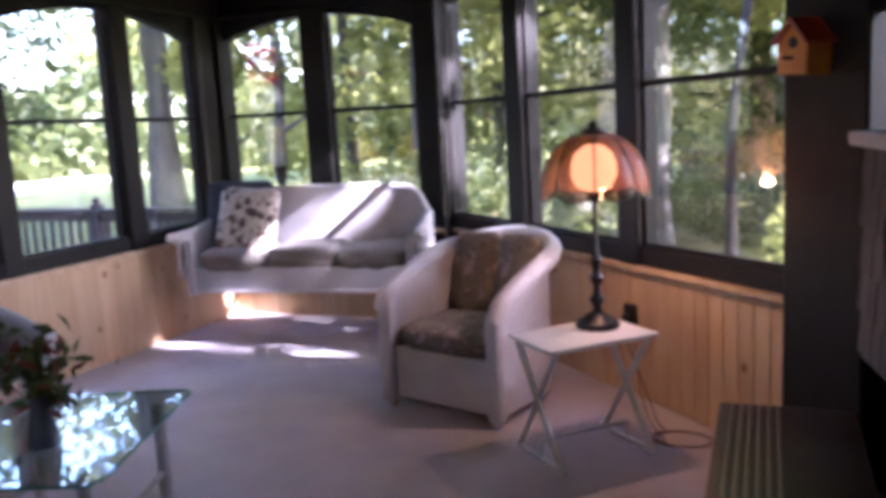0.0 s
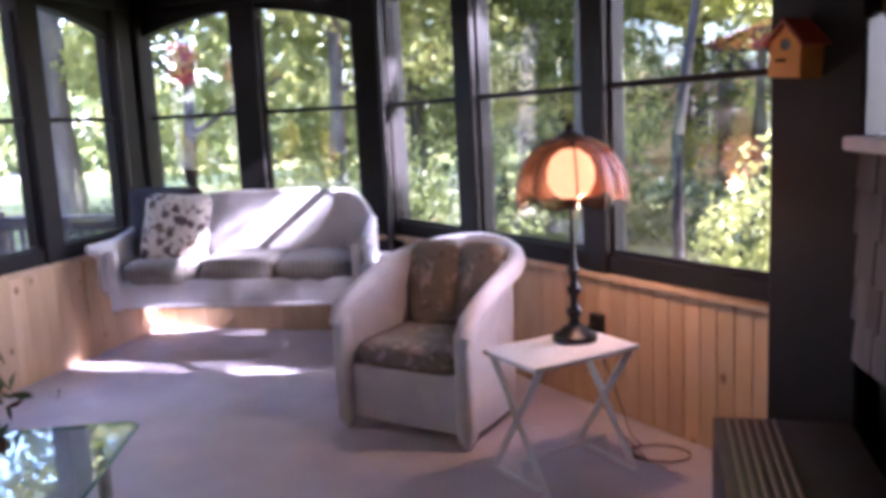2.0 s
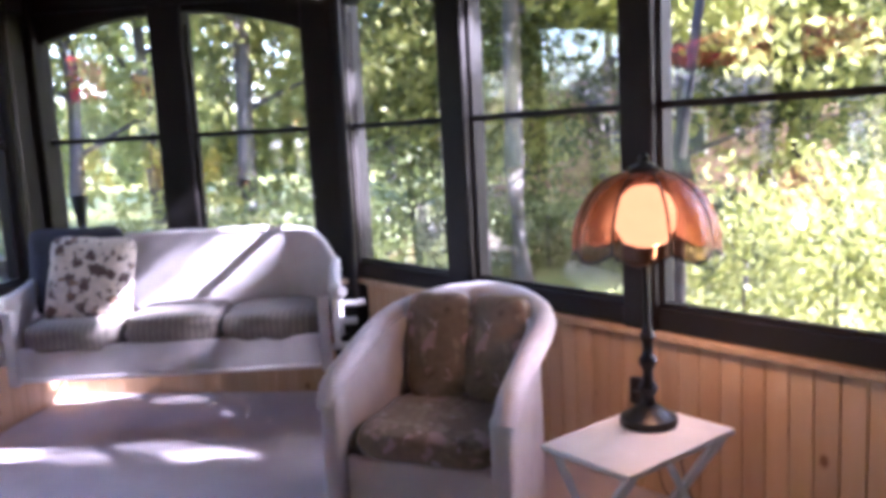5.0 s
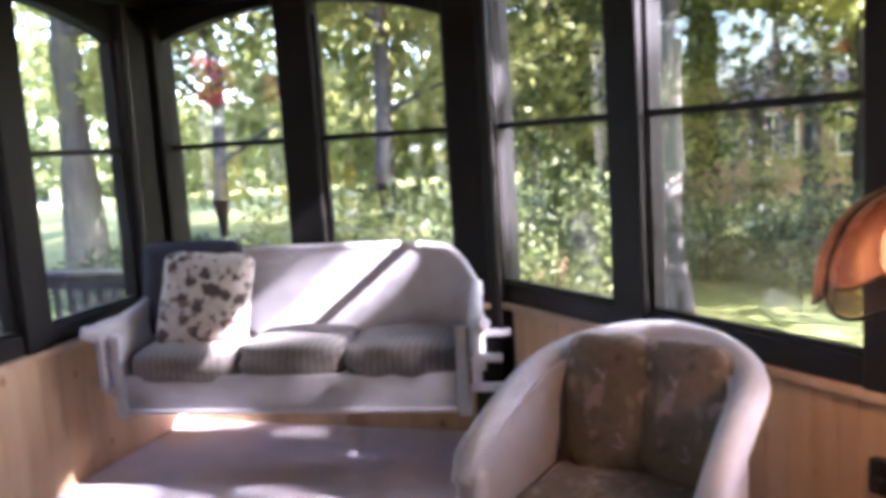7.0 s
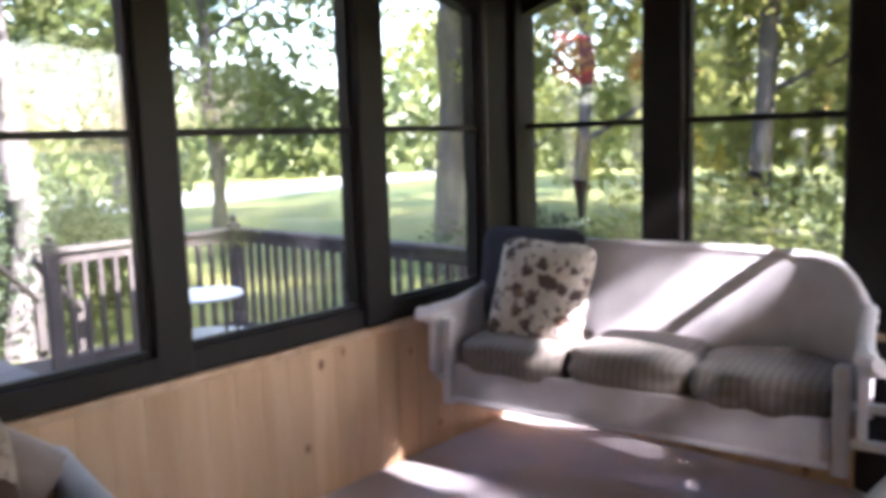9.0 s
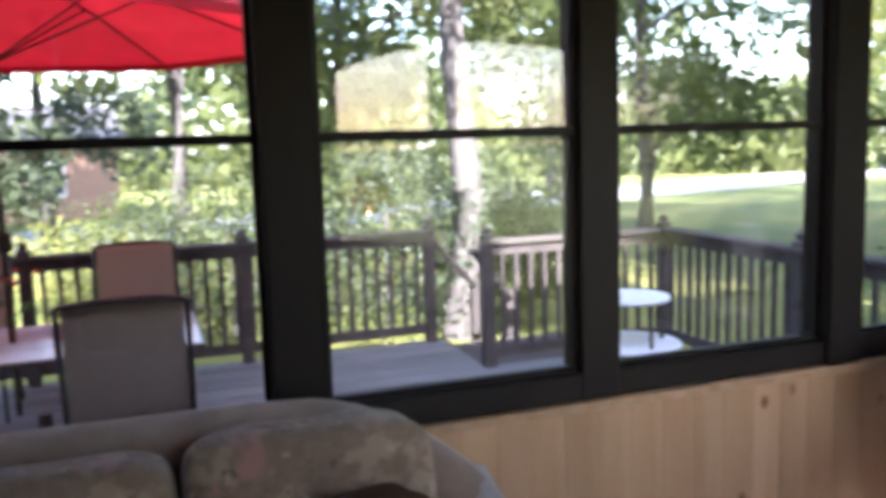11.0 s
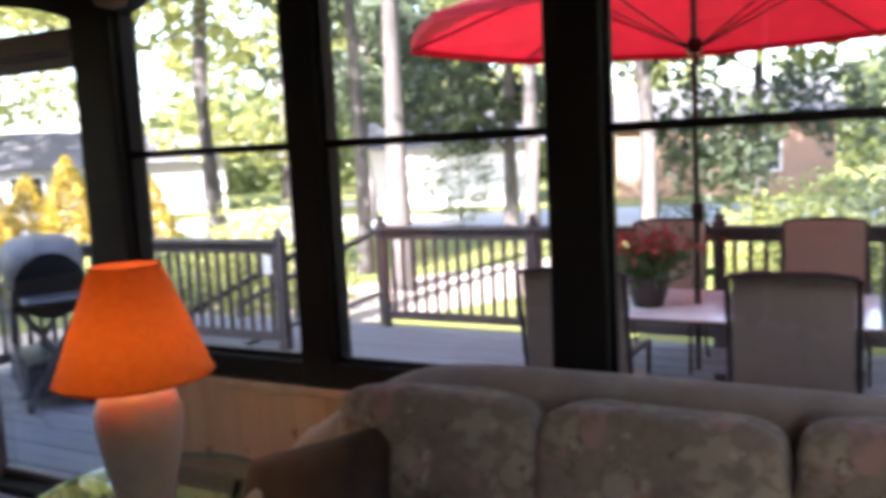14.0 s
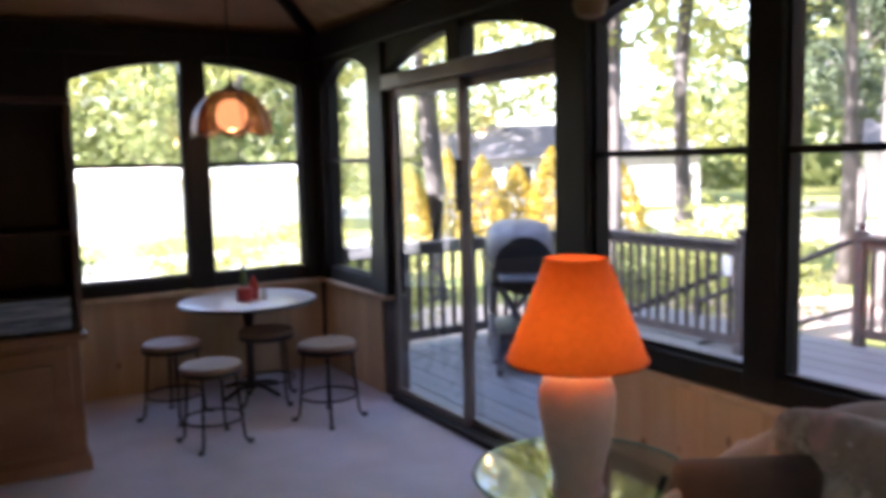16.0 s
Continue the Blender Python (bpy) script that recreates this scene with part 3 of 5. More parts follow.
for i in range(3):
    x0 = -0.985 + i * 0.655
    part("seat_cushion", soft_box(B(), (x0, -0.52, 0.28), (x0 + 0.655, 0.06, 0.47), 5, 9, 0.05, i), M_SOFA, sofa)

    def tuft3(q):
        for tx in (-0.16, 0.0, 0.16):
            for tz in (-0.1, 0.08):
                k = math.exp(-((q.x - tx) ** 2 + (q.z - tz) ** 2) / 0.003)
                q = Vector((q.x, q.y * (1 - 0.4 * k), q.z))
        seam = math.exp(-(q.x / 0.012) ** 2)
        return Vector((q.x, q.y * (1 - 0.12 * seam), q.z * (1 - 0.03 * seam)))
    c = part("back_cushion", soft_box(B(), (-0.325, -0.11, -0.265), (0.325, 0.11, 0.265), 6, 14, 0.05, 11 + i, tuft3), M_SOFA, sofa, "tufted floral back cushion")
    c.matrix_local = pose(x0 + 0.328, -0.02, 0.70 + 0.02 * (i == 2), -9, 0, (1 - i) * 3)
for x in (-0.9, 0.9):
    for y in (-0.42, 0.25):
        part("foot", cyl(B(), (x, y, 0), (x, y, 0.08), 0.025, 0.035), M_BLACK, sofa)
pillow("brown_pillow", pose(-2.00, 1.44, 0.46, -14, 3, 112), 0.36, 0.38, 0.15, M_BROWNCLOTH, "plain brown throw pillow on the sofa")
pillow("brown_pillow", pose(-1.79, -0.26, 0.49, -46, -16, 104), 0.48, 0.44, 0.20, M_BROWNCLOTH, "plain brown throw pillow on the sofa")

# folding tray table
tray = thing("folding_table", pose(0.915, 2.375, 0, 0, 0, 45), "white folding tray table with crossed legs", "table")
part("tabletop", box(B(), (-0.29, -0.195, 0.552), (0.29, 0.195, 0.575), 0.008, 2), M_WHITE, tray)
for sx in (-1, 1):
    x = sx * 0.245
    for sy in (-1, 1):
        part("leg", tube(B(), [(x + sy * 0.006, -0.17 * sy, 0.555), (x + sy * 0.006, 0.20 * sy, 0.014)], 0.019, 4), M_WHITE, tray)
    part("foot_bar", box(B(), (x - 0.012, -0.21, 0.0), (x + 0.012, 0.21, 0.024), 0.004), M_WHITE, tray)
part("stretcher", tube(B(), [(-0.245, 0.0, 0.10), (0.245, 0.0, 0.10)], 0.011, 6), M_WHITE, tray)
for sx in (-1, 1):
    part("strut", tube(B(), [(sx * 0.245, 0.0, 0.10), (sx * 0.245, 0.0, 0.02)], 0.009, 6), M_WHITE, tray)


# shell-panel lamps
M_GLOBE = mat("lit_globe", (0.95, 0.85, 0.65), rough=0.4, emit=(1.0, 0.58, 0.29, 0.27))
M_PANEL = mat("amber_panel", (0.19, 0.10, 0.072), (0.13, 0.068, 0.048), rough=0.35, scale=25, trans=0.05)
n_, l_ = M_PANEL.node_tree.nodes, M_PANEL.node_tree.links
tp, mx_ = n_.new("ShaderNodeBsdfTransparent"), n_.new("ShaderNodeMixShader")
tp.inputs["Color"].default_value = (1.0, 0.62, 0.42, 1)
mx_.inputs[0].default_value = 0.46
src = n_["Material Output"].inputs["Surface"].links[0].from_socket
l_.new(src, mx_.inputs[1])
l_.new(tp.outputs[0], mx_.inputs[2])
l_.new(mx_.outputs[0], n_["Material Output"].inputs["Surface"])


def shell_shade(parent, z0, radius, height, panels=8):
    """A scalloped dome of curved amber panels between dark ribs, with a lit globe inside."""
    prof = [(math.cos(a), math.sin(a)) for a in [math.pi / 2 * k / 9 for k in range(9)]]
    for i in range(panels):
        bm = B()
        grid = []
        m = 8
        for j in range(m + 1):
            a = 2 * math.pi * (i + j / m) / panels
            lobe = math.sin(math.pi * j / m)
            col = []
            for k, (c, s) in enumerate(prof):
                r = radius * (0.17 + 0.83 * c) * (0.955 + 0.06 * lobe)
                z = z0 + height * s - (0.035 * lobe if k == 0 else 0)
                col.append(bm.verts.new((r * math.cos(a), r * math.sin(a), z)))
            grid.append(col)
        for u, v in zip(grid, grid[1:]):
            for k in range(len(u) - 1):
                bm.faces.new((u[k], v[k], v[k + 1], u[k + 1]))
        part("shade_panel", bm, M_PANEL, parent, "amber capiz-like shade panel")
        a = 2 * math.pi * i / panels
        pts = [(radius * (0.17 + 0.83 * c) * 0.96 * math.cos(a), radius * (0.17 + 0.83 * c) * 0.96 * math.sin(a), z0 + height * s) for c, s in prof]
        part("rib", tube(B(), pts, 0.0045, 5), M_BLACK, parent)
    edge = []
    for k in range(96):
        a = 2 * math.pi * k / 96
        lobe = math.sin(math.pi * ((k * panels / 96) % 1))
        r = radius * (0.955 + 0.06 * lobe)
        edge.append((r * math.cos(a), r * math.sin(a), z0 - 0.035 * lobe))
    part("shade_rim", tube(B(), edge, 0.005, 5, True), M_BLACK, parent)
    part("finial", lathe(B(), [(0.055, 0.0), (0.06, 0.015), (0.035, 0.03), (0.016, 0.04), (0.022, 0.055), (0.0, 0.075)], 16, (0, 0, z0 + height * 0.97)), M_BLACK, parent)
    gl = part("globe", lathe(B(), [(0.03, -0.10), (0.075, -0.085), (0.105, -0.03), (0.105, 0.03), (0.085, 0.08), (0.04, 0.115), (0.0, 0.12)], 24, (0, 0, z0 + height * 0.36)), M_GLOBE, parent, "glowing warm globe")
    gl.visible_shadow = True


def lamp_light(name, at, watts, col=(1.0, 0.55, 0.25), r=0.03):
    li = new(name, bpy.data.lights.new(name, "POINT"))
    li.data.energy, li.data.color, li.data.shadow_soft_size = watts, col, r
    li.location = at


table_lamp = thing("table_lamp", pose(0.965, 2.50, 0.575, 0, 0, 12), "turned black lamp with a scalloped amber dome shade, lit", "lamp")
part("base", lathe(B(), [(0.10, 0), (0.105, 0.012), (0.10, 0.03), (0.07, 0.045), (0.055, 0.06), (0.03, 0.075)], 28), M_BLACK, table_lamp)
part("column", lathe(B(), [(0.028, 0.07), (0.022, 0.10), (0.036, 0.125), (0.036, 0.14), (0.02, 0.16), (0.018, 0.20), (0.032, 0.225), (0.034, 0.24), (0.02, 0.26),
                           (0.018, 0.30), (0.03, 0.325), (0.018, 0.35), (0.012, 0.38), (0.011, 0.66), (0.02, 0.67), (0.03, 0.69)], 20), M_BLACK, table_lamp)
shell_shade(table_lamp, 0.655, 0.255, 0.262)
part("socket", lathe(B(), [(0.03, 0.60), (0.035, 0.64), (0.03, 0.68)], 14), M_BLACK, table_lamp)
lamp_light("table_lamp_light", (1.02, 2.545, 1.195), 0.8)

pendant = thing("pendant_lamp", pose(-1.73, -4.46, 1.93), "scalloped amber dome pendant lamp over the pub table, lit", "lamp")
shell_shade(pendant, 0.02, 0.27, 0.28)
part("cord", cyl(B(), (0, 0, 0.30), (0, 0, 1.22), 0.006, n=6), M_BLACK, pendant)
lamp_light("pendant_lamp_light", (-1.73, -4.46, 1.925), 0.4)

# glass coffee table with a vase of leaves
coffee = thing("coffee_table", pose(-0.90, 0.98, 0, 0, 0, 20), "clear glass coffee table on pale grey legs", "table")
bm = B()
CT = [(0.36, 0.50), (0.40, 0.46), (0.40, -0.46), (0.36, -0.50), (-0.36, -0.50), (-0.40, -0.46), (-0.40, 0.46), (-0.36, 0.50)]
f = bm.faces.new([bm.verts.new((x, y, 0.438)) for x, y in CT])
r = bmesh.ops.extrude_face_region(bm, geom=[f])
for v in r["geom"]:
    if isinstance(v, bmesh.types.BMVert):
        v.co.z = 0.45
part("tabletop", bm, M_TABLEGLASS, coffee, "greenish clear glass top", smooth=False)
part("edge", tube(B(), [(x, y, 0.444) for x, y in CT], 0.0065, 6, True), M_GLASSEDGE, coffee)
M_GREYLEG = mat("grey_wicker", (0.45, 0.44, 0.45), (0.36, 0.35, 0.36), rough=0.6, scale=40)
for x in (-0.28, 0.28):
    for y in (-0.36, 0.36):
        part("leg", cyl(B(), (x, y, 0), (x, y, 0.437), 0.028, 0.024, 10), M_GREYLEG, coffee)
    part("stretcher", cyl(B(), (x, -0.36, 0.12), (x, 0.36, 0.12), 0.014, n=8), M_GREYLEG, coffee)
part("stretcher", cyl(B(), (-0.28, 0, 0.12), (0.28, 0, 0.12), 0.014, n=8), M_GREYLEG, coffee)
vase = thing("vase_of_leaves", pose(-0.82, 0.87, 0.4505), "slim glass vase with dark green and russet leaves", "vase")
M_VASE = mat("smoked_vase", (0.10, 0.12, 0.16), rough=0.15, coat=0.5)
part("vase", lathe(B(), [(0.055, 0), (0.06, 0.02), (0.045, 0.10), (0.035, 0.16), (0.04, 0.20), (0.036, 0.20), (0.03, 0.16), (0.0, 0.15)], 20), M_VASE, vase)
M_LEAF1 = mat("vase_leaf", (0.05, 0.10, 0.025), (0.10, 0.12, 0.03), rough=0.5, scale=9, trans=0.3)
M_LEAF2 = mat("russet_leaf", (0.22, 0.06, 0.03), rough=0.5, trans=0.3)
rng = random.Random(5)
for nm, ml, cnt in (("leaves", M_LEAF1, 110), ("russet_leaves", M_LEAF2, 26)):
    bm = B()
    for i in range(cnt):
        p = Vector((rng.gauss(0, 0.075), rng.gauss(0, 0.075), 0.30 + rng.gauss(0, 0.07)))
        q = Euler((rng.uniform(0, 6.3), rng.uniform(0, 6.3), rng.uniform(0, 6.3))).to_matrix()
        s = rng.uniform(0.03, 0.055)
        bm.faces.new([bm.verts.new(p + q @ Vector(c) * s) for c in ((-1, 0, 0), (0, -0.45, 0.15), (1.1, 0, 0), (0, 0.45, 0.15))])
    part(nm, bm, ml, vase, smooth=False)
part("stems", tube(B(), [(0, 0, 0.15), (0.01, 0.01, 0.32)], 0.012, 6), M_LEAF1, vase)

# round glass side table with the orange lamp
side = thing("side_table", pose(-1.99, -1.08, 0), "round glass side table on a dark drum base", "table")
part("tabletop", lathe(B(), [(0.40, 0.538), (0.405, 0.544), (0.40, 0.55)], 48), M_TABLEGLASS, side, smooth=False)
part("edge", tube(B(), [(0.405 * math.cos(a * math.pi / 32), 0.405 * math.sin(a * math.pi / 32), 0.544) for a in range(64)], 0.007, 6, True), M_GLASSEDGE, side)
for k in range(3):
    a = k * 2.094 + 0.4
    part("leg", tube(B(), [(0.27 * math.cos(a), 0.27 * math.sin(a), 0.0), (0.2 * math.cos(a), 0.2 * math.sin(a), 0.28), (0.30 * math.cos(a), 0.30 * math.sin(a), 0.537)], 0.014, 8), M_BLACK, side)
part("ring", tube(B(), [(0.2 * math.cos(a * math.pi / 16), 0.2 * math.sin(a * math.pi / 16), 0.28) for a in range(32)], 0.01, 6, True), M_BLACK, side)
M_CREAM = mat("cream_glaze", (0.68, 0.60, 0.50), (0.62, 0.54, 0.44), rough=0.35, scale=20)
M_ORANGE = mat("orange_shade", (0.66, 0.155, 0.016), (0.60, 0.135, 0.013), rough=0.8, scale=40, trans=0.24)
orange = thing("orange_lamp", pose(-1.855, -0.945, 0.5505), "cream ceramic vase lamp with an orange cone shade, lit", "lamp")
part("body", lathe(B(), [(0.085, 0.0), (0.095, 0.01), (0.085, 0.04), (0.092, 0.10), (0.118, 0.20), (0.134, 0.30), (0.135, 0.36), (0.118, 0.41), (0.085, 0.432), (0.08, 0.44)], 36), M_CREAM, orange)
part("neck", cyl(B(), (0, 0.02, 0.43), (0, 0.02, 0.62), 0.006), M_ALU, orange)
bm = lathe(B(), [(0.243, 0.475), (0.108, 0.822)], 40)
for f in [f for f in bm.faces if len(f.verts) > 4]:
    bm.faces.remove(f)
part("shade", bm, M_ORANGE, orange, "bright orange cloth shade")
for r_, z_ in ((0.243, 0.475), (0.108, 0.822)):
    part("shade_ring", tube(B(), [(r_ * math.cos(a * math.pi / 24), r_ * math.sin(a * math.pi / 24), z_) for a in range(48)], 0.004, 5, True), M_ORANGE, orange)
part("bulb", lathe(B(), [(0.013, 0.62), (0.03, 0.66), (0.03, 0.69), (0.0, 0.72)], 14), M_GLOBE, orange)
lamp_light("orange_lamp_light", (-1.855, -0.945, 1.10), 0.50, (1.0, 0.76, 0.34), 0.025)

# pub table and stools
M_TOP = mat("white_laminate", (0.66, 0.62, 0.60), (0.58, 0.54, 0.52), rough=0.3, scale=30)
pub = thing("pub_table", pose(-1.87, -4.76, 0), "round white pub table with a dark rim on an iron pedestal", "table")
part("tabletop", lathe(B(), [(0.49, 0.70), (0.50, 0.71), (0.50, 0.72), (0.485, 0.727), (0.0, 0.727)], 48), M_TOP, pub)
part("rim", tube(B(), [(0.50 * math.cos(a * math.pi / 32), 0.50 * math.sin(a * math.pi / 32), 0.708) for a in range(64)], 0.013, 6, True), M_BLACK, pub)
part("pedestal", lathe(B(), [(0.03, 0.04), (0.028, 0.5), (0.05, 0.66), (0.12, 0.70)], 16), M_BLACK, pub)
for k in range(4):
    a = k * math.pi / 2 + 0.5
    part("foot", tube(B(), [(0, 0, 0.08), (0.15 * math.cos(a), 0.15 * math.sin(a), 0.06), (0.27 * math.cos(a), 0.27 * math.sin(a), 0.02)], 0.017, 8), M_BLACK, pub)
M_SEAT = mat("stool_seat", (0.26, 0.16, 0.10), (0.20, 0.12, 0.07), rough=0.6, scale=6, stretch=(0.3, 1, 1))
STOOL = Matrix.Diagonal((1.03, 1.03, 1.055, 1))
stool = thing("stool", pose(-1.335, -3.82, 0, 0, 0, 10) @ STOOL, "low wooden-seated stool on black bent iron legs", "stool", "stools round the pub table")
part("seat", lathe(B(), [(0.17, 0.435), (0.185, 0.445), (0.185, 0.465), (0.175, 0.475), (0.0, 0.475)], 32), M_SEAT, stool)
part("seat_band", lathe(B(), [(0.175, 0.415), (0.187, 0.42), (0.187, 0.445), (0.175, 0.445)], 32), M_BLACK, stool)
for k in range(4):
    a = k * math.pi / 2 + math.pi / 4
    c, s = math.cos(a), math.sin(a)
    part("leg", tube(B(), [(0.15 * c, 0.15 * s, 0.42), (0.165 * c, 0.165 * s, 0.25), (0.19 * c, 0.19 * s, 0.03), (0.215 * c, 0.215 * s, 0.012), (0.24 * c, 0.24 * s, 0.02)], 0.009, 6), M_BLACK, stool)
    part("foot_pad", lathe(B(), [(0.02, 0.0), (0.02, 0.008), (0.0, 0.012)], 10, (0.22 * c, 0.22 * s, 0)), M_BLACK, stool)
part("foot_ring", tube(B(), [(0.178 * math.cos(a * math.pi / 16), 0.178 * math.sin(a * math.pi / 16), 0.15) for a in range(32)], 0.007, 6, True), M_BLACK, stool)
for x, y, rz in ((-1.25, -4.50, 40), (-1.92, -4.51, 65), (-2.12, -3.85, 25)):
    copy_thing(stool, pose(x, y, 0, 0, 0, rz) @ STOOL)
M_RED = mat("red_plastic", (0.45, 0.03, 0.025), rough=0.35)
M_GREENB = mat("green_bottle", (0.10, 0.16, 0.06), rough=0.25)
for nm, m_, x, y, prof, lab in (("ketchup_bottle", M_RED, -1.90, -4.70, [(0.035, 0), (0.037, 0.02), (0.036, 0.10), (0.015, 0.15), (0.012, 0.17), (0.0, 0.172)], "red sauce bottle on the pub table"),
                           ("napkin_holder", M_RED, -1.82, -4.66, [(0.055, 0), (0.06, 0.01), (0.06, 0.09), (0.05, 0.10), (0.0, 0.10)], "small red tub on the pub table"),
                           ("green_bottle", M_GREENB, -1.86, -4.80, [(0.03, 0), (0.032, 0.02), (0.032, 0.14), (0.012, 0.20), (0.012, 0.25), (0.0, 0.252)], "tall green glass bottle on the pub table"),
                           ("salt_shaker", M_WHITE, -1.96, -4.64, [(0.02, 0), (0.022, 0.01), (0.017, 0.06), (0.012, 0.08), (0.0, 0.085)], "small white salt shaker on the pub table")):
    tagged(obj(nm, lathe(B(), prof, 18, (x, y, 0.727)), m_), lab, "bottle" if "bottle" in nm else "tableware")

# media hutch
M_HUTCH = mat("dark_walnut", (0.085, 0.042, 0.028), (0.06, 0.03, 0.02), rough=0.5, scale=4, stretch=(1, 1, 0.2))
hutch = thing("media_cabinet", pose(0.08, -4.06, 0), "honey wood media cabinet with panelled doors", "cabinet")
part("body", box(B(), (-0.68, -0.30, 0.07), (0.68, 0.28, 0.76), 0.01), M_TIMBER, hutch)
part("plinth", box(B(), (-0.70, -0.31, 0.0), (0.70, 0.30, 0.085), 0.012, 2), M_TIMBER, hutch)
part("top", box(B(), (-0.72, -0.32, 0.76), (0.72, 0.33, 0.80), 0.012, 2), M_TIMBER, hutch)
for i in range(2):
    x0 = -0.62 + i * 0.63
    d = part("door", box(B(), (x0, 0.28, 0.12), (x0 + 0.61, 0.30, 0.72), 0.006), M_TIMBER, hutch)
    part("raised_panel", box(B(), (x0 + 0.09, 0.30, 0.20), (x0 + 0.52, 0.31, 0.64), 0.012, 2), M_TIMBER, d)
    part("knob", lathe(B(), [(0.008, 0), (0.008, 0.015), (0.016, 0.022), (0.0, 0.032)], 12), M_BLACK, d).matrix_local = pose(x0 + (0.56 if i == 0 else 0.05), 0.30, 0.44, -90)
tvbox = thing("tall_hutch", pose(0.08, -4.08, 0.80), "tall dark walnut hutch standing on the cabinet", "cabinet")
part("back", box(B(), (-0.70, -0.28, 0.0), (0.70, -0.25, 1.27)), M_HUTCH, tvbox)
for x in (-0.70, 0.67):
    part("side", box(B(), (x, -0.25, 0.0), (x + 0.03, 0.30, 1.27), 0.004), M_HUTCH, tvbox)
part("top", box(B(), (-0.72, -0.29, 1.27), (0.72, 0.33, 1.31), 0.01), M_HUTCH, tvbox)
part("shelf", box(B(), (-0.67, -0.25, 0.55), (0.67, 0.24, 0.57)), M_HUTCH, tvbox)
M_SCREEN = mat("silver_panel", (0.35, 0.42, 0.55), (0.10, 0.13, 0.20), rough=0.2, scale=9, stretch=(0.5, 1, 6))
tv = thing("media_player", pose(-0.33, -3.95, 0.80), "silver-blue media player in the hutch", "electronics")
part("case", box(B(), (-0.25, -0.15, 0.0), (0.15, 0.15, 0.22), 0.008), M_BLACK, tv)
part("front_panel", box(B(), (-0.24, 0.15, 0.02), (0.14, 0.158, 0.20), 0.004), M_SCREEN, tv)

# heater, birdhouse, outlet, cord
heater = thing("floor_heater", pose(1.54, 0.98, 0), "black floor heater with a slatted top", "heater")
M_HEAT = mat("charcoal_metal", (0.05, 0.05, 0.053), (0.035, 0.035, 0.038), rough=0.5, metal=0.4)
part("case", box(B(), (0, 0, 0.02), (0.50, 1.10, 0.39), 0.012, 2), M_HEAT, heater)
part("foot", box(B(), (0.02, 0.03, 0.0), (0.48, 1.07, 0.03)), M_BLACK, heater)
for i in range(6):
    part("slat", box(B(), (0.045 + i * 0.034, 0.03, 0.388), (0.059 + i * 0.034, 1.07, 0.402), 0.003), M_ALU, heater)
part("grille_bed", box(B(), (0.035, 0.02, 0.385), (0.25, 1.08, 0.3925)), M_BLACK, heater)
M_YEL = mat("orange_paint", (0.75, 0.33, 0.04), (0.68, 0.27, 0.03), rough=0.5, scale=10)
M_REDROOF = mat("red_roof_paint", (0.45, 0.10, 0.05), rough=0.5)
bird = thing("birdhouse", pose(1.85, 2.26, 1.69, 0, 4, -48) @ Matrix.Diagonal((1.12, 1.12, 1.05, 1)), "small orange birdhouse with a red roof on the dark post", "birdhouse")
bm = B()
f = bm.faces.new([bm.verts.new(p) for p in ((-0.065, -0.06, 0), (0.065, -0.06, 0), (0.065, -0.06, 0.12), (0, -0.06, 0.19), (-0.065, -0.06, 0.12))])
r = bmesh.ops.extrude_face_region(bm, geom=[f])
for v in r["geom"]:
    if isinstance(v, bmesh.types.BMVert):
        v.co.y = 0.06
part("box", bm, M_YEL, bird, smooth=False)
for sx in (-1, 1):
    rf = part("roof", box(B(), (-0.006, -0.085, -0.005), (0.12, 0.075, 0.008), 0.003), M_REDROOF, bird)
    rf.matrix_local = pose(0, 0, 0.197) @ Matrix.Rotation(radians(45 if sx > 0 else 135), 4, "Y")
part("entrance_hole", cyl(B(), (0, -0.0615, 0.115), (0, -0.055, 0.115), 0.021), M_BLACK, bird)
part("perch", cyl(B(), (0, -0.10, 0.06), (0, -0.055, 0.06), 0.006), M_BLACK, bird)
out = thing("outlet_box", Matrix.Translation((1.03, 3.21, 0.47)) @ wall_pose(R0, R1).to_3x3().to_4x4(), "dark electrical outlet box on the wainscot", "outlet")
part("plate", box(B(), (-0.045, 0.0, -0.06), (0.045, 0.045, 0.06), 0.005), M_BLACK, out)
part("plug", box(B(), (-0.02, 0.045, -0.03), (0.02, 0.075, 0.01), 0.005), M_BLACK, out)
M_CORD = mat("brown_cord", (0.13, 0.07, 0.05), rough=0.5)
pts = [(1.06, 2.62, 0.54), (1.12, 2.72, 0.30), (1.20, 2.78, 0.02)]
for k in range(30):
    a = k * 2 * math.pi / 22
    pts.append((1.34 + (0.15 - 0.001 * k) * math.cos(a + 2.2), 2.60 + 0.10 * math.sin(a + 2.2), 0.008))
pts += [(1.16, 2.80, 0.01), (1.08, 3.02, 0.10), (1.03, 3.15, 0.44)]
tagged(obj("lamp_cord", tube(B(), pts, 0.004, 6), M_CORD), "thin brown lamp cord coiled on the carpet", "cord")

ornament = thing("hanging_ornament", pose(-2.57, -1.70, 2.33), "small brown woven ornament hanging beside the door", "ornament")
part("basket", lathe(B(), [(0.02, 0.0), (0.06, 0.015), (0.078, 0.06), (0.065, 0.11), (0.03, 0.14), (0.0, 0.145)], 18), M_SEAT, ornament)
part("string", cyl(B(), (0, 0, 0.14), (0, 0, 0.30), 0.004, n=6), M_CORD, ornament)
part("hook", box(B(), (-0.12, -0.006, 0.285), (0.006, 0.006, 0.30)), M_BLACK, ornament)

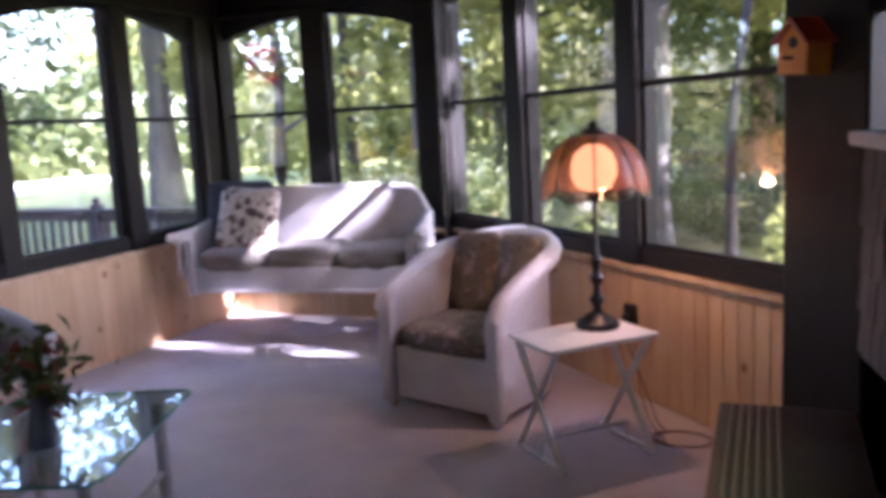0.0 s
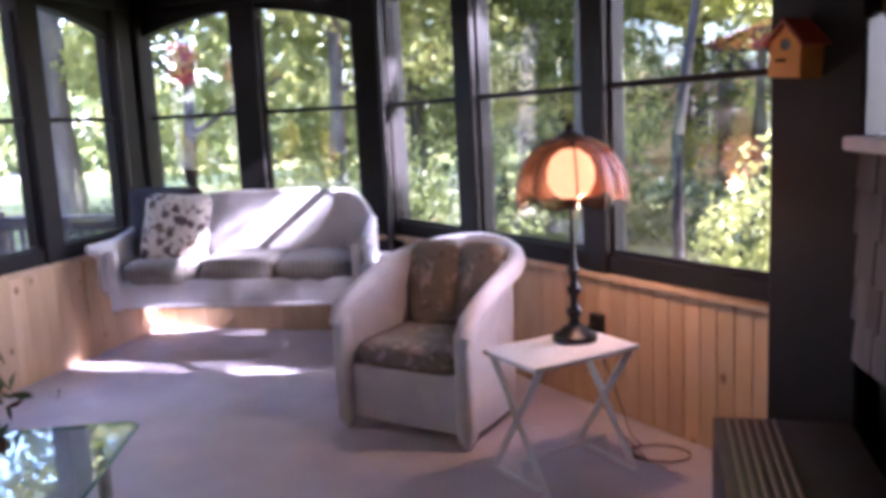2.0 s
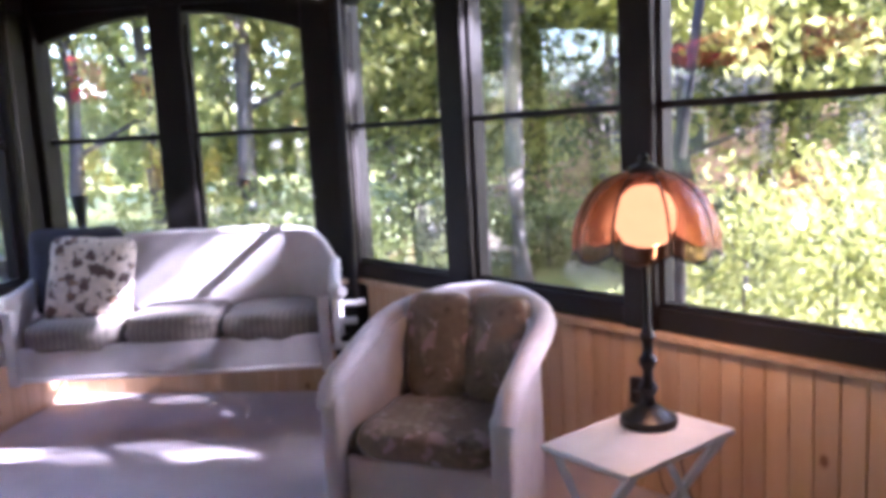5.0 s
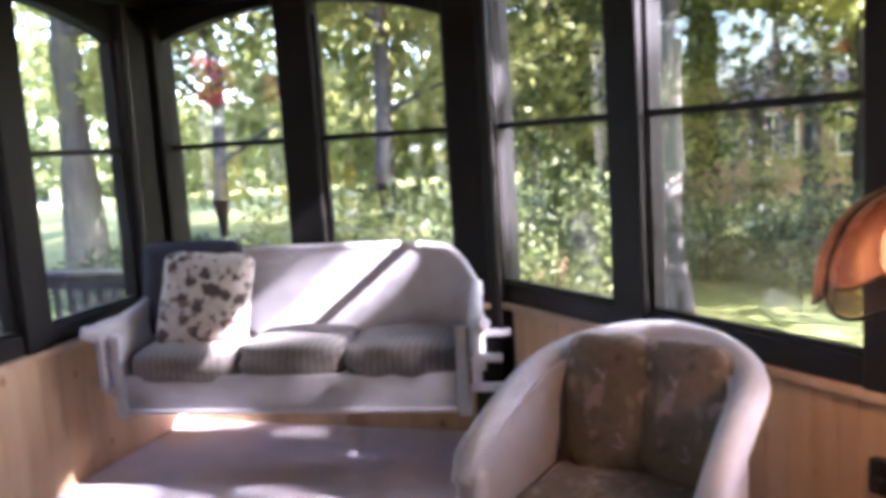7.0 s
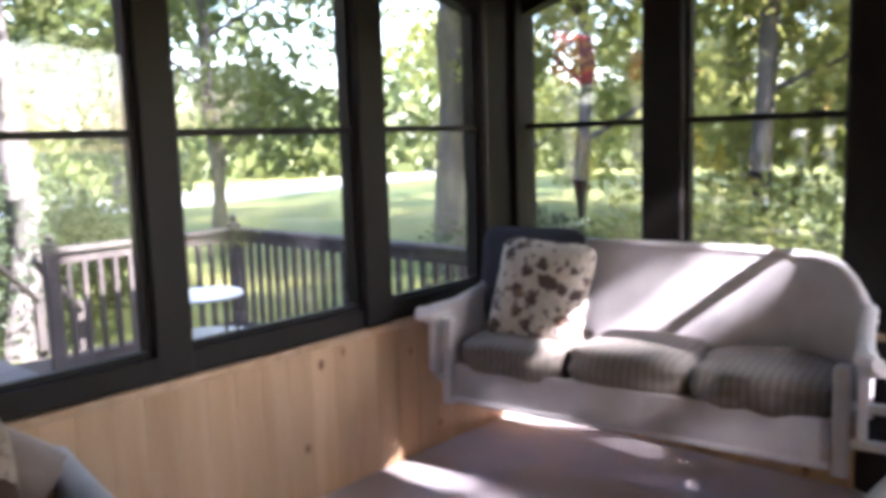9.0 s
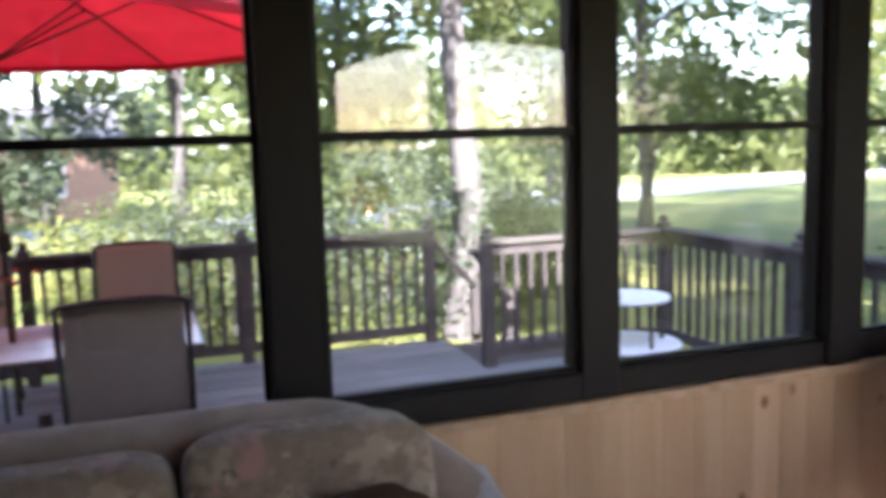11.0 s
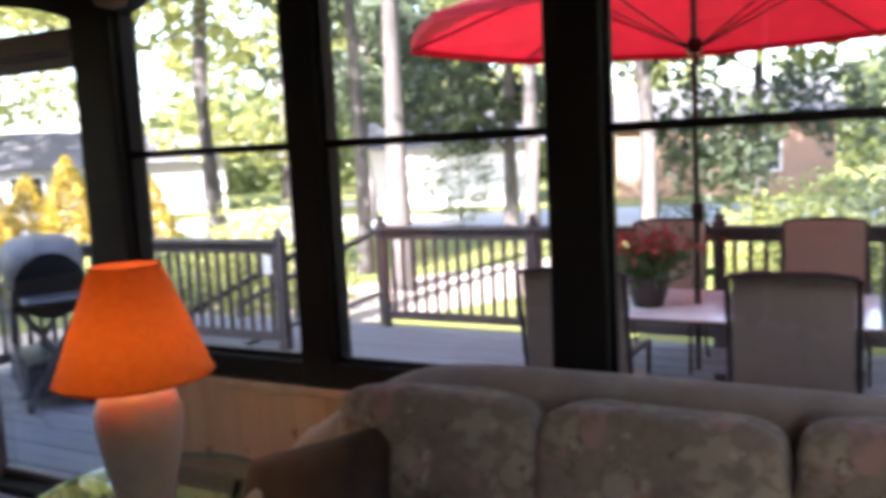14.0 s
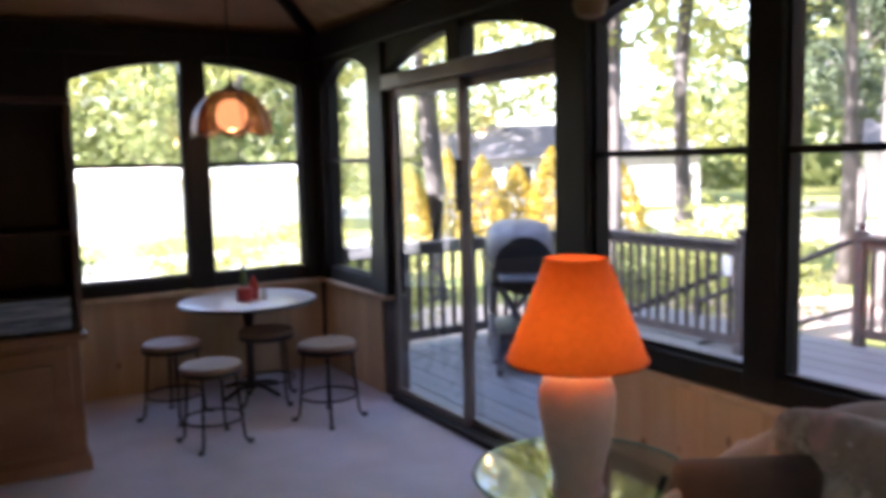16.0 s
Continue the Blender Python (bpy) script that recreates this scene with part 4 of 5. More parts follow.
# ---- sliding door in the west wall ----
door = thing("door_1", M_W, "sliding glass patio door in a dull brown frame with arched lights over it", "door", kind="structure")
DZ = 2.205
part("head_beam", box(B(), (DOOR_A, -0.07, DZ), (DOOR_B, 0.075, DZ + 0.10), 0.008), M_ALU, door, "worn grey-brown head beam")
part("threshold", box(B(), (DOOR_A, -0.10, 0.0), (DOOR_B, 0.06, 0.05), 0.006), M_DARK, door)
DM = ys(-3.05)
part("top_post", box(B(), (DM - 0.09, -0.06, DZ + 0.10), (DM + 0.06, 0.06, 2.6), 0.006), M_DARK, door)
for a, b, off in ((DOOR_A, DM + 0.03, -0.045), (DM - 0.03, DOOR_B, 0.0)):
    lf = new("door_leaf")
    lf.parent = door
    bm = B()
    for lo_, hi_ in (((a, off - 0.016, 0.051), (a + 0.045, off + 0.016, DZ)), ((b - 0.045, off - 0.016, 0.051), (b, off + 0.016, DZ)),
                     ((a + 0.045, off - 0.014, 0.051), (b - 0.045, off + 0.014, 0.10)), ((a + 0.045, off - 0.014, DZ - 0.06), (b - 0.045, off + 0.014, DZ))):
        box(bm, lo_, hi_, 0.004)
    part("leaf_frame", bm, M_ALU, lf)
    pn = part("pane", box(B(), (a + 0.04, off - 0.003, 0.08), (b - 0.04, off, DZ - 0.05)), M_GLASS, lf, smooth=False)
    pn.visible_shadow = False
hd = part("handle", box(B(), (DM - 0.012, 0.02, 1.40), (DM + 0.012, 0.045, 1.72), 0.006), M_BLACK, door)
for k in range(3):
    part("hook", box(B(), (DM - 0.035, 0.016, 1.46 + k * 0.09), (DM + 0.035, 0.04, 1.475 + k * 0.09), 0.004), M_BLACK, door)
for a, b in ((DOOR_A, DM - 0.09), (DM + 0.06, DOOR_B)):
    bm = B()
    rows = []
    for i in range(11):
        s = a + (b - a) * i / 10
        u = (s - DOOR_A) / (DOOR_B - DOOR_A)
        z = 2.33 + 0.17 * math.sin(math.pi * u) ** 0.8
        rows.append([bm.verts.new(k) for k in ((s, 0.04, z), (s, 0.04, 2.6), (s, -0.05, 2.6), (s, -0.05, z))])
    for u_, v_ in zip(rows, rows[1:]):
        for j in range(4):
            bm.faces.new((u_[j], u_[(j + 1) % 4], v_[(j + 1) % 4], v_[j]))
    part("arched_header", bm, M_DARK, door)
    pn = part("pane", box(B(), (a, -0.003, DZ + 0.10), (b, 0.0, 2.52)), M_GLASS, door, smooth=False)
    pn.visible_shadow = False

# ---- deck ----
DECKZ = -0.15
ZONES = [(-7.45, WX - 0.12, -6.1, 3.47), (-6.38, WX - 0.12, 3.47, 5.25)]
deck = thing("deck", pose(0, 0, DECKZ), "weathered grey plank deck outside the west windows", "deck", kind="structure")
part("joists", box(B(), (-7.40, -6.05, -0.5), (WX - 0.14, 5.2, -0.06)), M_RAIL, deck)
mesh_cache = {}


def piece(name, key, make, material, parent, m):
    """A piece that shares its mesh with others of the same key."""
    if key not in mesh_cache:
        bm = make()
        me = bpy.data.meshes.new(name)
        bm.to_mesh(me)
        bm.free()
        me.materials.append(material)
        mesh_cache[key] = me
    o = new(name, mesh_cache[key])
    o.parent = parent
    o.matrix_local = m
    return o


x = -7.45
while x < WX - 0.2:
    for y0, y1 in (((-6.1, -1.4), (-1.39, 3.47)) if x < -6.38 else ((-6.1, -1.4), (-1.39, 5.25))):
        L = y1 - y0
        piece("plank", ("plank", round(L, 2)), lambda: box(B(), (0.003, 0, -0.035), (0.137, L, 0), 0.004), M_DECK, deck, pose(x, y0, 0.004 * ((int(x * 50)) % 2)))
    x += 0.14


def railing(p, q, label="dark weathered deck railing with square balusters"):
    p, q = Vector(p), Vector(q)
    L = (q - p).length
    m = Matrix.Translation((p.x, p.y, DECKZ)) @ Matrix.Rotation(math.atan2(q.y - p.y, q.x - p.x), 4, "Z")
    rl = thing("railing", m, label, "railing", "deck railings")
    part("top_rail", box(B(), (0, -0.075, 1.02), (L, 0.075, 1.06), 0.006), M_RAIL, rl)
    part("rail", box(B(), (0, -0.02, 0.93), (L, 0.02, 1.02), 0.004), M_RAIL, rl)
    part("bottom_rail", box(B(), (0, -0.02, 0.08), (L, 0.02, 0.17), 0.004), M_RAIL, rl)
    n = max(1, round(L / 1.75))
    for i in range(n + 1):
        px = i * L / n
        part("post", box(B(), (px - 0.05, -0.05, 0), (px + 0.05, 0.05, 1.08), 0.006), M_RAIL, rl)
        part("post_cap", lathe(B(), [(0.065, 1.08), (0.065, 1.10), (0.03, 1.115), (0.045, 1.15), (0.0, 1.19)], 12, (px, 0, 0)), M_RAIL, rl)
    k = int(L / 0.125)
    for i in range(1, k):
        piece("baluster", "baluster", lambda: box(B(), (-0.018, -0.018, 0.15), (0.018, 0.018, 0.95), 0.003), M_RAIL, rl, pose(i * L / k, 0.0, 0))
    return rl


railing((-7.40, -3.46), (-7.40, 3.36))
railing((-6.32, 3.50), (-6.32, 5.20))
railing((-6.32, 5.20), (-2.95, 5.12))
railing((-6.20, -3.85), (-6.20, -5.95))
railing((-6.20, -5.95), (-2.95, -5.95))
tag = thing("paper_tag", pose(-6.15, -3.97, 0.68), "small white paper tag on the deck railing", "tag")
part("sheet", box(B(), (0, -0.05, -0.09), (0.004, 0.05, 0.09), 0.001), M_WHITE, tag)
# stair with sloping handrails at the south-west gap and the north gap
stairs = thing("deck_stairs", pose(0, 0, 0), "short run of deck stairs going down to the lawn", "stairs")
for i in range(4):
    part("tread", box(B(), (-7.35 + 0.05, -3.95 - 0.28 * i - 0.3, -0.20 - 0.16 * (i + 1)), (-6.30, -3.95 - 0.28 * i, -0.16 - 0.16 * (i + 1)), 0.006), M_DECK, stairs)
for x in (-7.36, -6.28):
    part("stringer", tube(B(), [(x, -3.7, -0.3), (x, -5.2, -0.78)], 0.05, 4), M_RAIL, stairs)
    part("handrail", tube(B(), [(x, -3.52, 0.86), (x, -5.4, 0.02)], 0.035, 6), M_RAIL, stairs)
    part("lower_rail", tube(B(), [(x, -3.52, 0.20), (x, -5.4, -0.55)], 0.025, 6), M_RAIL, stairs)
    part("newel", box(B(), (x - 0.04, -5.46, -0.76), (x + 0.04, -5.38, 0.06), 0.005), M_RAIL, stairs)
for y in (3.40, 3.46):
    part("north_handrail", tube(B(), [(-7.38 + (y - 3.4) * 14, y, 0.80), (-8.6 + (y - 3.4) * 14, y + 0.9, 0.1)], 0.03, 6), M_RAIL, stairs)
part("north_newel", box(B(), (-8.62, 4.24, -0.76), (-8.54, 4.32, 0.2), 0.005), M_RAIL, stairs)
part("north_newel", box(B(), (-7.80, 4.30, -0.76), (-7.72, 4.38, 0.2), 0.005), M_RAIL, stairs)

# ---- patio set ----
M_SLING = mat("tan_sling", (0.33, 0.24, 0.17), (0.27, 0.19, 0.13), rough=0.7, scale=60, trans=0.2)
M_FRAME = mat("bronze_metal", (0.05, 0.035, 0.03), rough=0.35, metal=0.6)
M_UMB = mat("red_canopy", (0.50, 0.010, 0.022), (0.40, 0.008, 0.018), rough=0.8, scale=5, trans=0.27)
chair = thing("patio_chair", pose(-4.62, 0.77, DECKZ, 0, 0, 90), "high-backed tan sling patio chair with a dark frame", "chair", "chairs round the patio table")


def bent_sheet(prof, w, t=0.008):
    bm = B()
    rows_ = []
    for y_, z_ in prof:
        rows_.append([bm.verts.new((x_, y_, z_)) for x_ in (-w / 2, -w / 6, w / 6, w / 2)])
    for u_, v_ in zip(rows_, rows_[1:]):
        for j in range(3):
            bm.faces.new((u_[j], u_[j + 1], v_[j + 1], v_[j]))
    r_ = bmesh.ops.extrude_face_region(bm, geom=bm.faces[:])
    for v in r_["geom"]:
        if isinstance(v, bmesh.types.BMVert):
            v.co.y += t
            v.co.z -= t
    return bm


part("back_sling", bent_sheet([(-0.28, 1.14), (-0.27, 1.10), (-0.23, 0.85), (-0.18, 0.60), (-0.15, 0.46)], 0.56), M_SLING, chair, "tan woven sling back")
part("seat_sling", bent_sheet([(-0.15, 0.46), (-0.10, 0.41), (0.1, 0.41), (0.30, 0.44), (0.34, 0.42)], 0.56), M_SLING, chair)
part("top_bar", tube(B(), [(-0.29, -0.28, 1.13), (-0.15, -0.30, 1.15), (0.15, -0.30, 1.15), (0.29, -0.28, 1.13)], 0.015, 8), M_FRAME, chair)
for sx in (-1, 1):
    x = sx * 0.30
    part("back_post", tube(B(), [(x, -0.285, 1.13), (x, -0.18, 0.60), (x, -0.14, 0.43), (x, 0.34, 0.43)], 0.016, 8), M_FRAME, chair)
    part("arm", tube(B(), [(x, -0.20, 0.66), (x * 1.05, 0.0, 0.67), (x * 1.05, 0.25, 0.64)], 0.02, 8), M_FRAME, chair)
    part("front_leg", tube(B(), [(x * 1.05, 0.25, 0.64), (x, 0.30, 0.40), (x, 0.30, 0.0)], 0.014, 8), M_FRAME, chair)
    part("back_leg", tube(B(), [(x, -0.12, 0.43), (x, -0.28, 0.0)], 0.014, 8), M_FRAME, chair)
for x, y, rz in ((-4.60, -0.36, 92), (-6.75, 0.80, -88), (-6.75, -0.40, -93)):
    copy_thing(chair, pose(x, y, DECKZ, 0, 0, rz + (0 if rz != 92 else 0)))
chair.matrix_world = pose(-4.62, 0.77, DECKZ, 0, 0, 90)
ptable = thing("patio_table", pose(-5.68, 0.22, DECKZ), "oblong glass-topped patio table with a dark frame", "table")
M_TTOP = mat("frosted_tabletop", (0.62, 0.64, 0.68), (0.5, 0.52, 0.56), rough=0.12, scale=12)
part("tabletop", box(B(), (-0.52, -0.95, 0.705), (0.52, 0.95, 0.72), 0.006), M_TTOP, ptable)
part("table_frame", tube(B(), [(-0.53, -0.96, 0.70), (0.53, -0.96, 0.70), (0.53, 0.96, 0.70), (-0.53, 0.96, 0.70)], 0.018, 6, True), M_FRAME, ptable)
for x in (-0.45, 0.45):
    for y in (-0.85, 0.85):
        part("leg", tube(B(), [(x, y, 0.0), (x * 0.9, y * 0.9, 0.35), (x, y, 0.70)], 0.018, 8), M_FRAME, ptable)
part("shelf", lathe(B(), [(0.22, 0.02), (0.22, 0.07), (0.05, 0.10), (0.04, 0.25), (0.0, 0.25)], 20), M_FRAME, ptable)
umb = thing("patio_umbrella", pose(-5.68, 0.08, DECKZ), "open red market umbrella standing through the patio table", "umbrella")
part("pole", cyl(B(), (0, 0, 0.26), (0, 0, 3.1), 0.02, n=10), M_FRAME, umb)
part("crank_box", box(B(), (-0.03, -0.03, 1.28), (0.03, 0.05, 1.40), 0.01), M_FRAME, umb)
RIBS = 8
UR, UZ0, UZ1 = 1.92, 2.56, 3.10
for i in range(RIBS):
    bm = B()
    grid = []
    for j in range(7):
        a = 2 * math.pi * (i + j / 6) / RIBS + 0.2
        sag = math.sin(math.pi * j / 6)
        col = []
        for k in range(8):
            t = k / 7
            r_ = UR * t * (1 - 0.055 * sag * t)
            z_ = UZ1 - (UZ1 - UZ0) * t ** 1.25 - 0.05 * sag * t * (1 - t) * 2
            col.append(bm.verts.new((r_ * math.cos(a), r_ * math.sin(a), z_)))
        col.append(bm.verts.new((col[-1].co.x, col[-1].co.y, col[-1].co.z - 0.05)))
        grid.append(col)
    for u_, v_ in zip(grid, grid[1:]):
        for k in range(len(u_) - 1):
            if k == 0:
                bm.faces.new((u_[0], u_[1], v_[1]))
            else:
                bm.faces.new((u_[k], u_[k + 1], v_[k + 1], v_[k]))
    part("canopy_panel", bm, M_UMB, umb)
    a = 2 * math.pi * i / RIBS + 0.2
    part("rib", tube(B(), [(0.03 * math.cos(a), 0.03 * math.sin(a), UZ1 - 0.03), (UR * 0.55 * math.cos(a), UR * 0.55 * math.sin(a), UZ1 - 0.28), (UR * 0.99 * math.cos(a), UR * 0.99 * math.sin(a), UZ0 - 0.02)], 0.008, 5), M_FRAME, umb)
    part("strut", tube(B(), [(0.03 * math.cos(a), 0.03 * math.sin(a), 2.40), (UR * 0.5 * math.cos(a), UR * 0.5 * math.sin(a), UZ1 - 0.25)], 0.007, 5), M_FRAME, umb)
part("hub", lathe(B(), [(0.05, 2.37), (0.05, 2.45), (0.03, 2.47)], 12), M_FRAME, umb)
part("finial", lathe(B(), [(0.03, 3.05), (0.03, 3.12), (0.0, 3.17)], 10), M_FRAME, umb)

M_PETAL = mat("red_petals", (0.34, 0.03, 0.035), (0.42, 0.08, 0.07), rough=0.6, scale=8, trans=0.3)
M_PLANT = mat("pot_leaves", (0.05, 0.10, 0.03), (0.08, 0.13, 0.04), rough=0.6, scale=6, trans=0.3)


def leaf_cloud(bm, rng, n, centre, spread, size, flat=0.35):
    for i in range(n):
        p = Vector([centre[k] + rng.gauss(0, spread[k]) for k in range(3)])
        q = Euler((rng.uniform(0, 6.3), rng.uniform(0, 6.3), rng.uniform(0, 6.3))).to_matrix()
        s = size * rng.uniform(0.6, 1.3)
        bm.faces.new([bm.verts.new(p + q @ Vector(c) * s) for c in ((-1, 0, 0), (0, -0.55, flat * 0.3), (1, 0, 0), (0, 0.55, flat * 0.3))])


rng = random.Random(8)
pot = thing("flower_pot", pose(-5.55, -0.22, DECKZ + 0.72), "dark pot of red geraniums on the patio table", "plant")
part("pot", lathe(B(), [(0.10, 0), (0.15, 0.18), (0.16, 0.20), (0.14, 0.20), (0.0, 0.17)], 20), M_FRAME, pot)
bm = B()
leaf_cloud(bm, rng, 260, (0, 0, 0.30), (0.13, 0.13, 0.08), 0.05)
part("leaves", bm, M_PLANT, pot, smooth=False)
bm = B()
leaf_cloud(bm, rng, 170, (0, 0, 0.42), (0.15, 0.15, 0.05), 0.035)
part("blooms", bm, M_PETAL, pot, smooth=False)

# covered grill, round side table
M_COVER = mat("black_vinyl_cover", (0.03, 0.032, 0.038), (0.05, 0.052, 0.06), rough=0.45, scale=4, bump=0.4, bscale=6)
M_HOOD = mat("grey_hood", (0.15, 0.138, 0.15), (0.10, 0.092, 0.10), rough=0.55)
grill = thing("grill", pose(-4.35, -4.75, DECKZ, 0, 0, 60), "gas grill with a grey hood and dark cover", "grill")
part("cart", box(B(), (-0.40, -0.22, 0.10), (0.40, 0.22, 0.38), 0.03, 2), M_COVER, grill)
part("firebox", box(B(), (-0.42, -0.28, 0.78), (0.42, 0.28, 0.95), 0.03, 2), M_BLACK, grill)
part("hood", soft_box(B(), (-0.42, -0.29, 0.88), (0.42, 0.29, 1.32), 3.2, 9), M_HOOD, grill, "dull grey domed hood")
for sx in (-1, 1):
    part("side_shelf", box(B(), (sx * 0.58 - 0.17, -0.22, 0.86), (sx * 0.58 + 0.17, 0.22, 0.90), 0.012), M_COVER, grill)
    part("leg", box(B(), (sx * 0.38 - 0.02, -0.24, 0), (sx * 0.38 + 0.02, -0.20, 0.12)), M_BLACK, grill)
    part("wheel", cyl(B(), (sx * 0.42 - 0.02, 0.22, 0.09), (sx * 0.42 + 0.02, 0.22, 0.09), 0.09, n=18), M_BLACK, grill)
    part("end_cap", cyl(B(), (sx * 0.40, 0, 0.96), (sx * 0.435, 0, 0.96), 0.25, n=28), M_BLACK, grill)
    for sy in (-1, 1):
        part("brace", tube(B(), [(sx * 0.39, sy * -0.24, 0.05), (sx * 0.37, sy * 0.24, 0.82)], 0.026, 6), M_HOOD, grill, "pale crossed leg")
    part("brace", tube(B(), [(sx * 0.36, -0.25, 0.12), (sx * -0.30, -0.255, 0.80)], 0.026, 6), M_HOOD, grill, "pale crossed leg")
part("handle", tube(B(), [(-0.28, -0.34, 1.02), (0.28, -0.34, 1.02)], 0.014, 8), M_BLACK, grill)
rt = thing("round_side_table", pose(-5.35, 4.25, DECKZ), "small round white two-tier patio side table", "table")
part("tabletop", lathe(B(), [(0.28, 0.66), (0.29, 0.675), (0.28, 0.69), (0.0, 0.69)], 32), M_WHITE, rt)
part("shelf", lathe(B(), [(0.36, 0.32), (0.37, 0.33), (0.36, 0.34), (0.0, 0.34)], 32), M_WHITE, rt)
for k in range(4):
    a = k * math.pi / 2
    part("leg", tube(B(), [(0.24 * math.cos(a), 0.24 * math.sin(a), 0.66), (0.30 * math.cos(a), 0.30 * math.sin(a), 0.0)], 0.014, 8), M_RAIL, rt)

# ---- grounds ----
GZ = -0.78
# green and yellow patches paint dappled sunlight into the lawn
M_GRASS_DAPPLED = mat("grass", (0.12, 0.15, 0.03), (0.20, 0.19, 0.05), rough=0.95, scale=0.35, detail=8, bump=0.6, bscale=25)
bm = B()
bmesh.ops.create_grid(bm, x_segments=2, y_segments=2, size=900)
ground = tagged(obj("ground", bm, M_GRASS_DAPPLED, False), "mown lawn with sun dapples put into its colour", "ground", kind="structure")
ground.location = (0, 0, GZ)
M_ROAD = mat("pale_drive", (0.42, 0.40, 0.38), (0.35, 0.33, 0.31), rough=0.9, scale=2, bump=0.2, bscale=40)
road = tagged(obj("road", box(B(), (-3.5, -60, 0), (3.5, 60, 0.03)), M_ROAD, False), "pale concrete drive beyond the deck", "road", kind="structure")
road.matrix_world = pose(-27, -4, GZ, 0, 0, 16)
drive = tagged(obj("road", box(B(), (-30, -2.4, 0), (30, 2.4, 0.035)), M_ROAD, False), "pale drive passing the shed", "road", kind="structure")
drive.matrix_world = pose(-6, -20, GZ, 0, 0, 6)
M_WALK = mat("path_gravel", (0.45, 0.36, 0.30), (0.36, 0.29, 0.24), rough=0.95, scale=3, bump=0.4, bscale=60)
path_ = tagged(obj("pavement", box(B(), (-1.6, -7, 0), (1.6, 7, 0.02)), M_WALK, False), "sandy path below the deck", "path", kind="structure")
path_.matrix_world = pose(-11.2, -6.5, GZ, 0, 0, 60)


def house(name, m, w, d, h, rise, wallm, roofm, label, wins=(), garage=False):
    """A plain gabled building: x along its front, front face at y = 0."""
    hs = thing(name, m, label, "house")
    part("wall", box(B(), (-w / 2, 0, 0), (w / 2, d, h)), wallm, hs, smooth=False)
    bm = B()
    e = 0.5
    ps = [(-w / 2 - e, -e, h - 0.1), (w / 2 + e, -e, h - 0.1), (w / 2 + e, d + e, h - 0.1), (-w / 2 - e, d + e, h - 0.1), (-w / 2 - e, d / 2, h + rise), (w / 2 + e, d / 2, h + rise)]
    v = [bm.verts.new(p) for p in ps]
    for f_ in ((0, 1, 5, 4), (2, 3, 4, 5), (0, 4, 3), (1, 2, 5), (3, 2, 1, 0)):
        bm.faces.new([v[k] for k in f_])
    part("roof", bm, roofm, hs, smooth=False)
    for x0, z0, ww, hh in wins:
        wd = part("window", box(B(), (x0, -0.03, z0), (x0 + ww, 0.02, z0 + hh)), M_WINDARK, hs, smooth=False)
        bm = B()
        for lo_, hi_ in (((x0 - 0.1, -0.06, z0 - 0.1), (x0, 0, z0 + hh + 0.1)), ((x0 + ww, -0.06, z0 - 0.1), (x0 + ww + 0.1, 0, z0 + hh + 0.1)),
                         ((x0, -0.06, z0 - 0.1), (x0 + ww, 0, z0)), ((x0, -0.06, z0 + hh), (x0 + ww, 0, z0 + hh + 0.1)),
                         ((x0 + ww / 2 - 0.03, -0.05, z0), (x0 + ww / 2 + 0.03, 0, z0 + hh))):
            box(bm, lo_, hi_)
        part("frame", bm, M_WHITE, wd, smooth=False)
    if garage:
        gd = part("garage_door", box(B(), (-w / 2 + 0.7, -0.05, 0), (-w / 2 + 5.6, 0.0, 2.2)), M_GDOOR, hs, smooth=False)
        for k in range(1, 4):
            part("groove", box(B(), (-w / 2 + 0.7, -0.056, 0.55 * k - 0.015), (-w / 2 + 5.6, -0.051, 0.55 * k + 0.015)), M_WINDARK, gd, smooth=False)
    return hs


M_WINDARK = mat("dark_window", (0.05, 0.06, 0.07), rough=0.1)
M_GDOOR = mat("white_garage_door", (0.82, 0.83, 0.85), (0.78, 0.79, 0.82), rough=0.5, scale=3)
M_GSIDE = mat("grey_siding", (0.42, 0.42, 0.44), (0.36, 0.36, 0.38), rough=0.8, scale=4, stretch=(0.1, 0.1, 3))
M_BSIDE = mat("brown_siding", (0.33, 0.215, 0.16), (0.27, 0.17, 0.125), rough=0.8, scale=4, stretch=(0.1, 0.1, 3))
M_ROOF = mat("roof_shingle", (0.13, 0.12, 0.13), (0.09, 0.085, 0.09), rough=0.9, scale=3, bump=0.4, bscale=12)
M_SHED = mat("white_siding", (0.88, 0.83, 0.80), (0.80, 0.75, 0.73), rough=0.7, scale=4, stretch=(0.1, 0.1, 3))
house("main_house", pose(2.95, -5.2, GZ, 0, 0, -90), 15.0, 9, 8.6, 2.2, M_GSIDE, M_ROOF, "tall grey main house that the porch is built onto")
house("garage", pose(-31.3, -14.6, GZ, 0, 0, 117), 7.0, 7, 2.7, 1.4, M_GSIDE, M_ROOF, "grey gabled garage with a white panelled door", garage=True)
house("neighbour_house", pose(-35.6, -4.4, GZ, 0, 0, 99), 8.5, 9, 3.0, 1.7, M_BSIDE, M_ROOF, "low brown house with a shallow gabled roof", [(1.0, 1.0, 1.2, 1.2)])
house("neighbour_house", pose(4.5, 27, GZ, 0, 0, 0), 11, 8, 5.0, 2.0, M_BSIDE, M_ROOF, "two-storey brown house half hidden by trees", [(-2.2, 1.4, 1.2, 1.2), (0.2, 1.4, 1.1, 1.2), (-2.2, 3.6, 1.2, 1.0), (2.2, 2.0, 1.2, 1.2)])
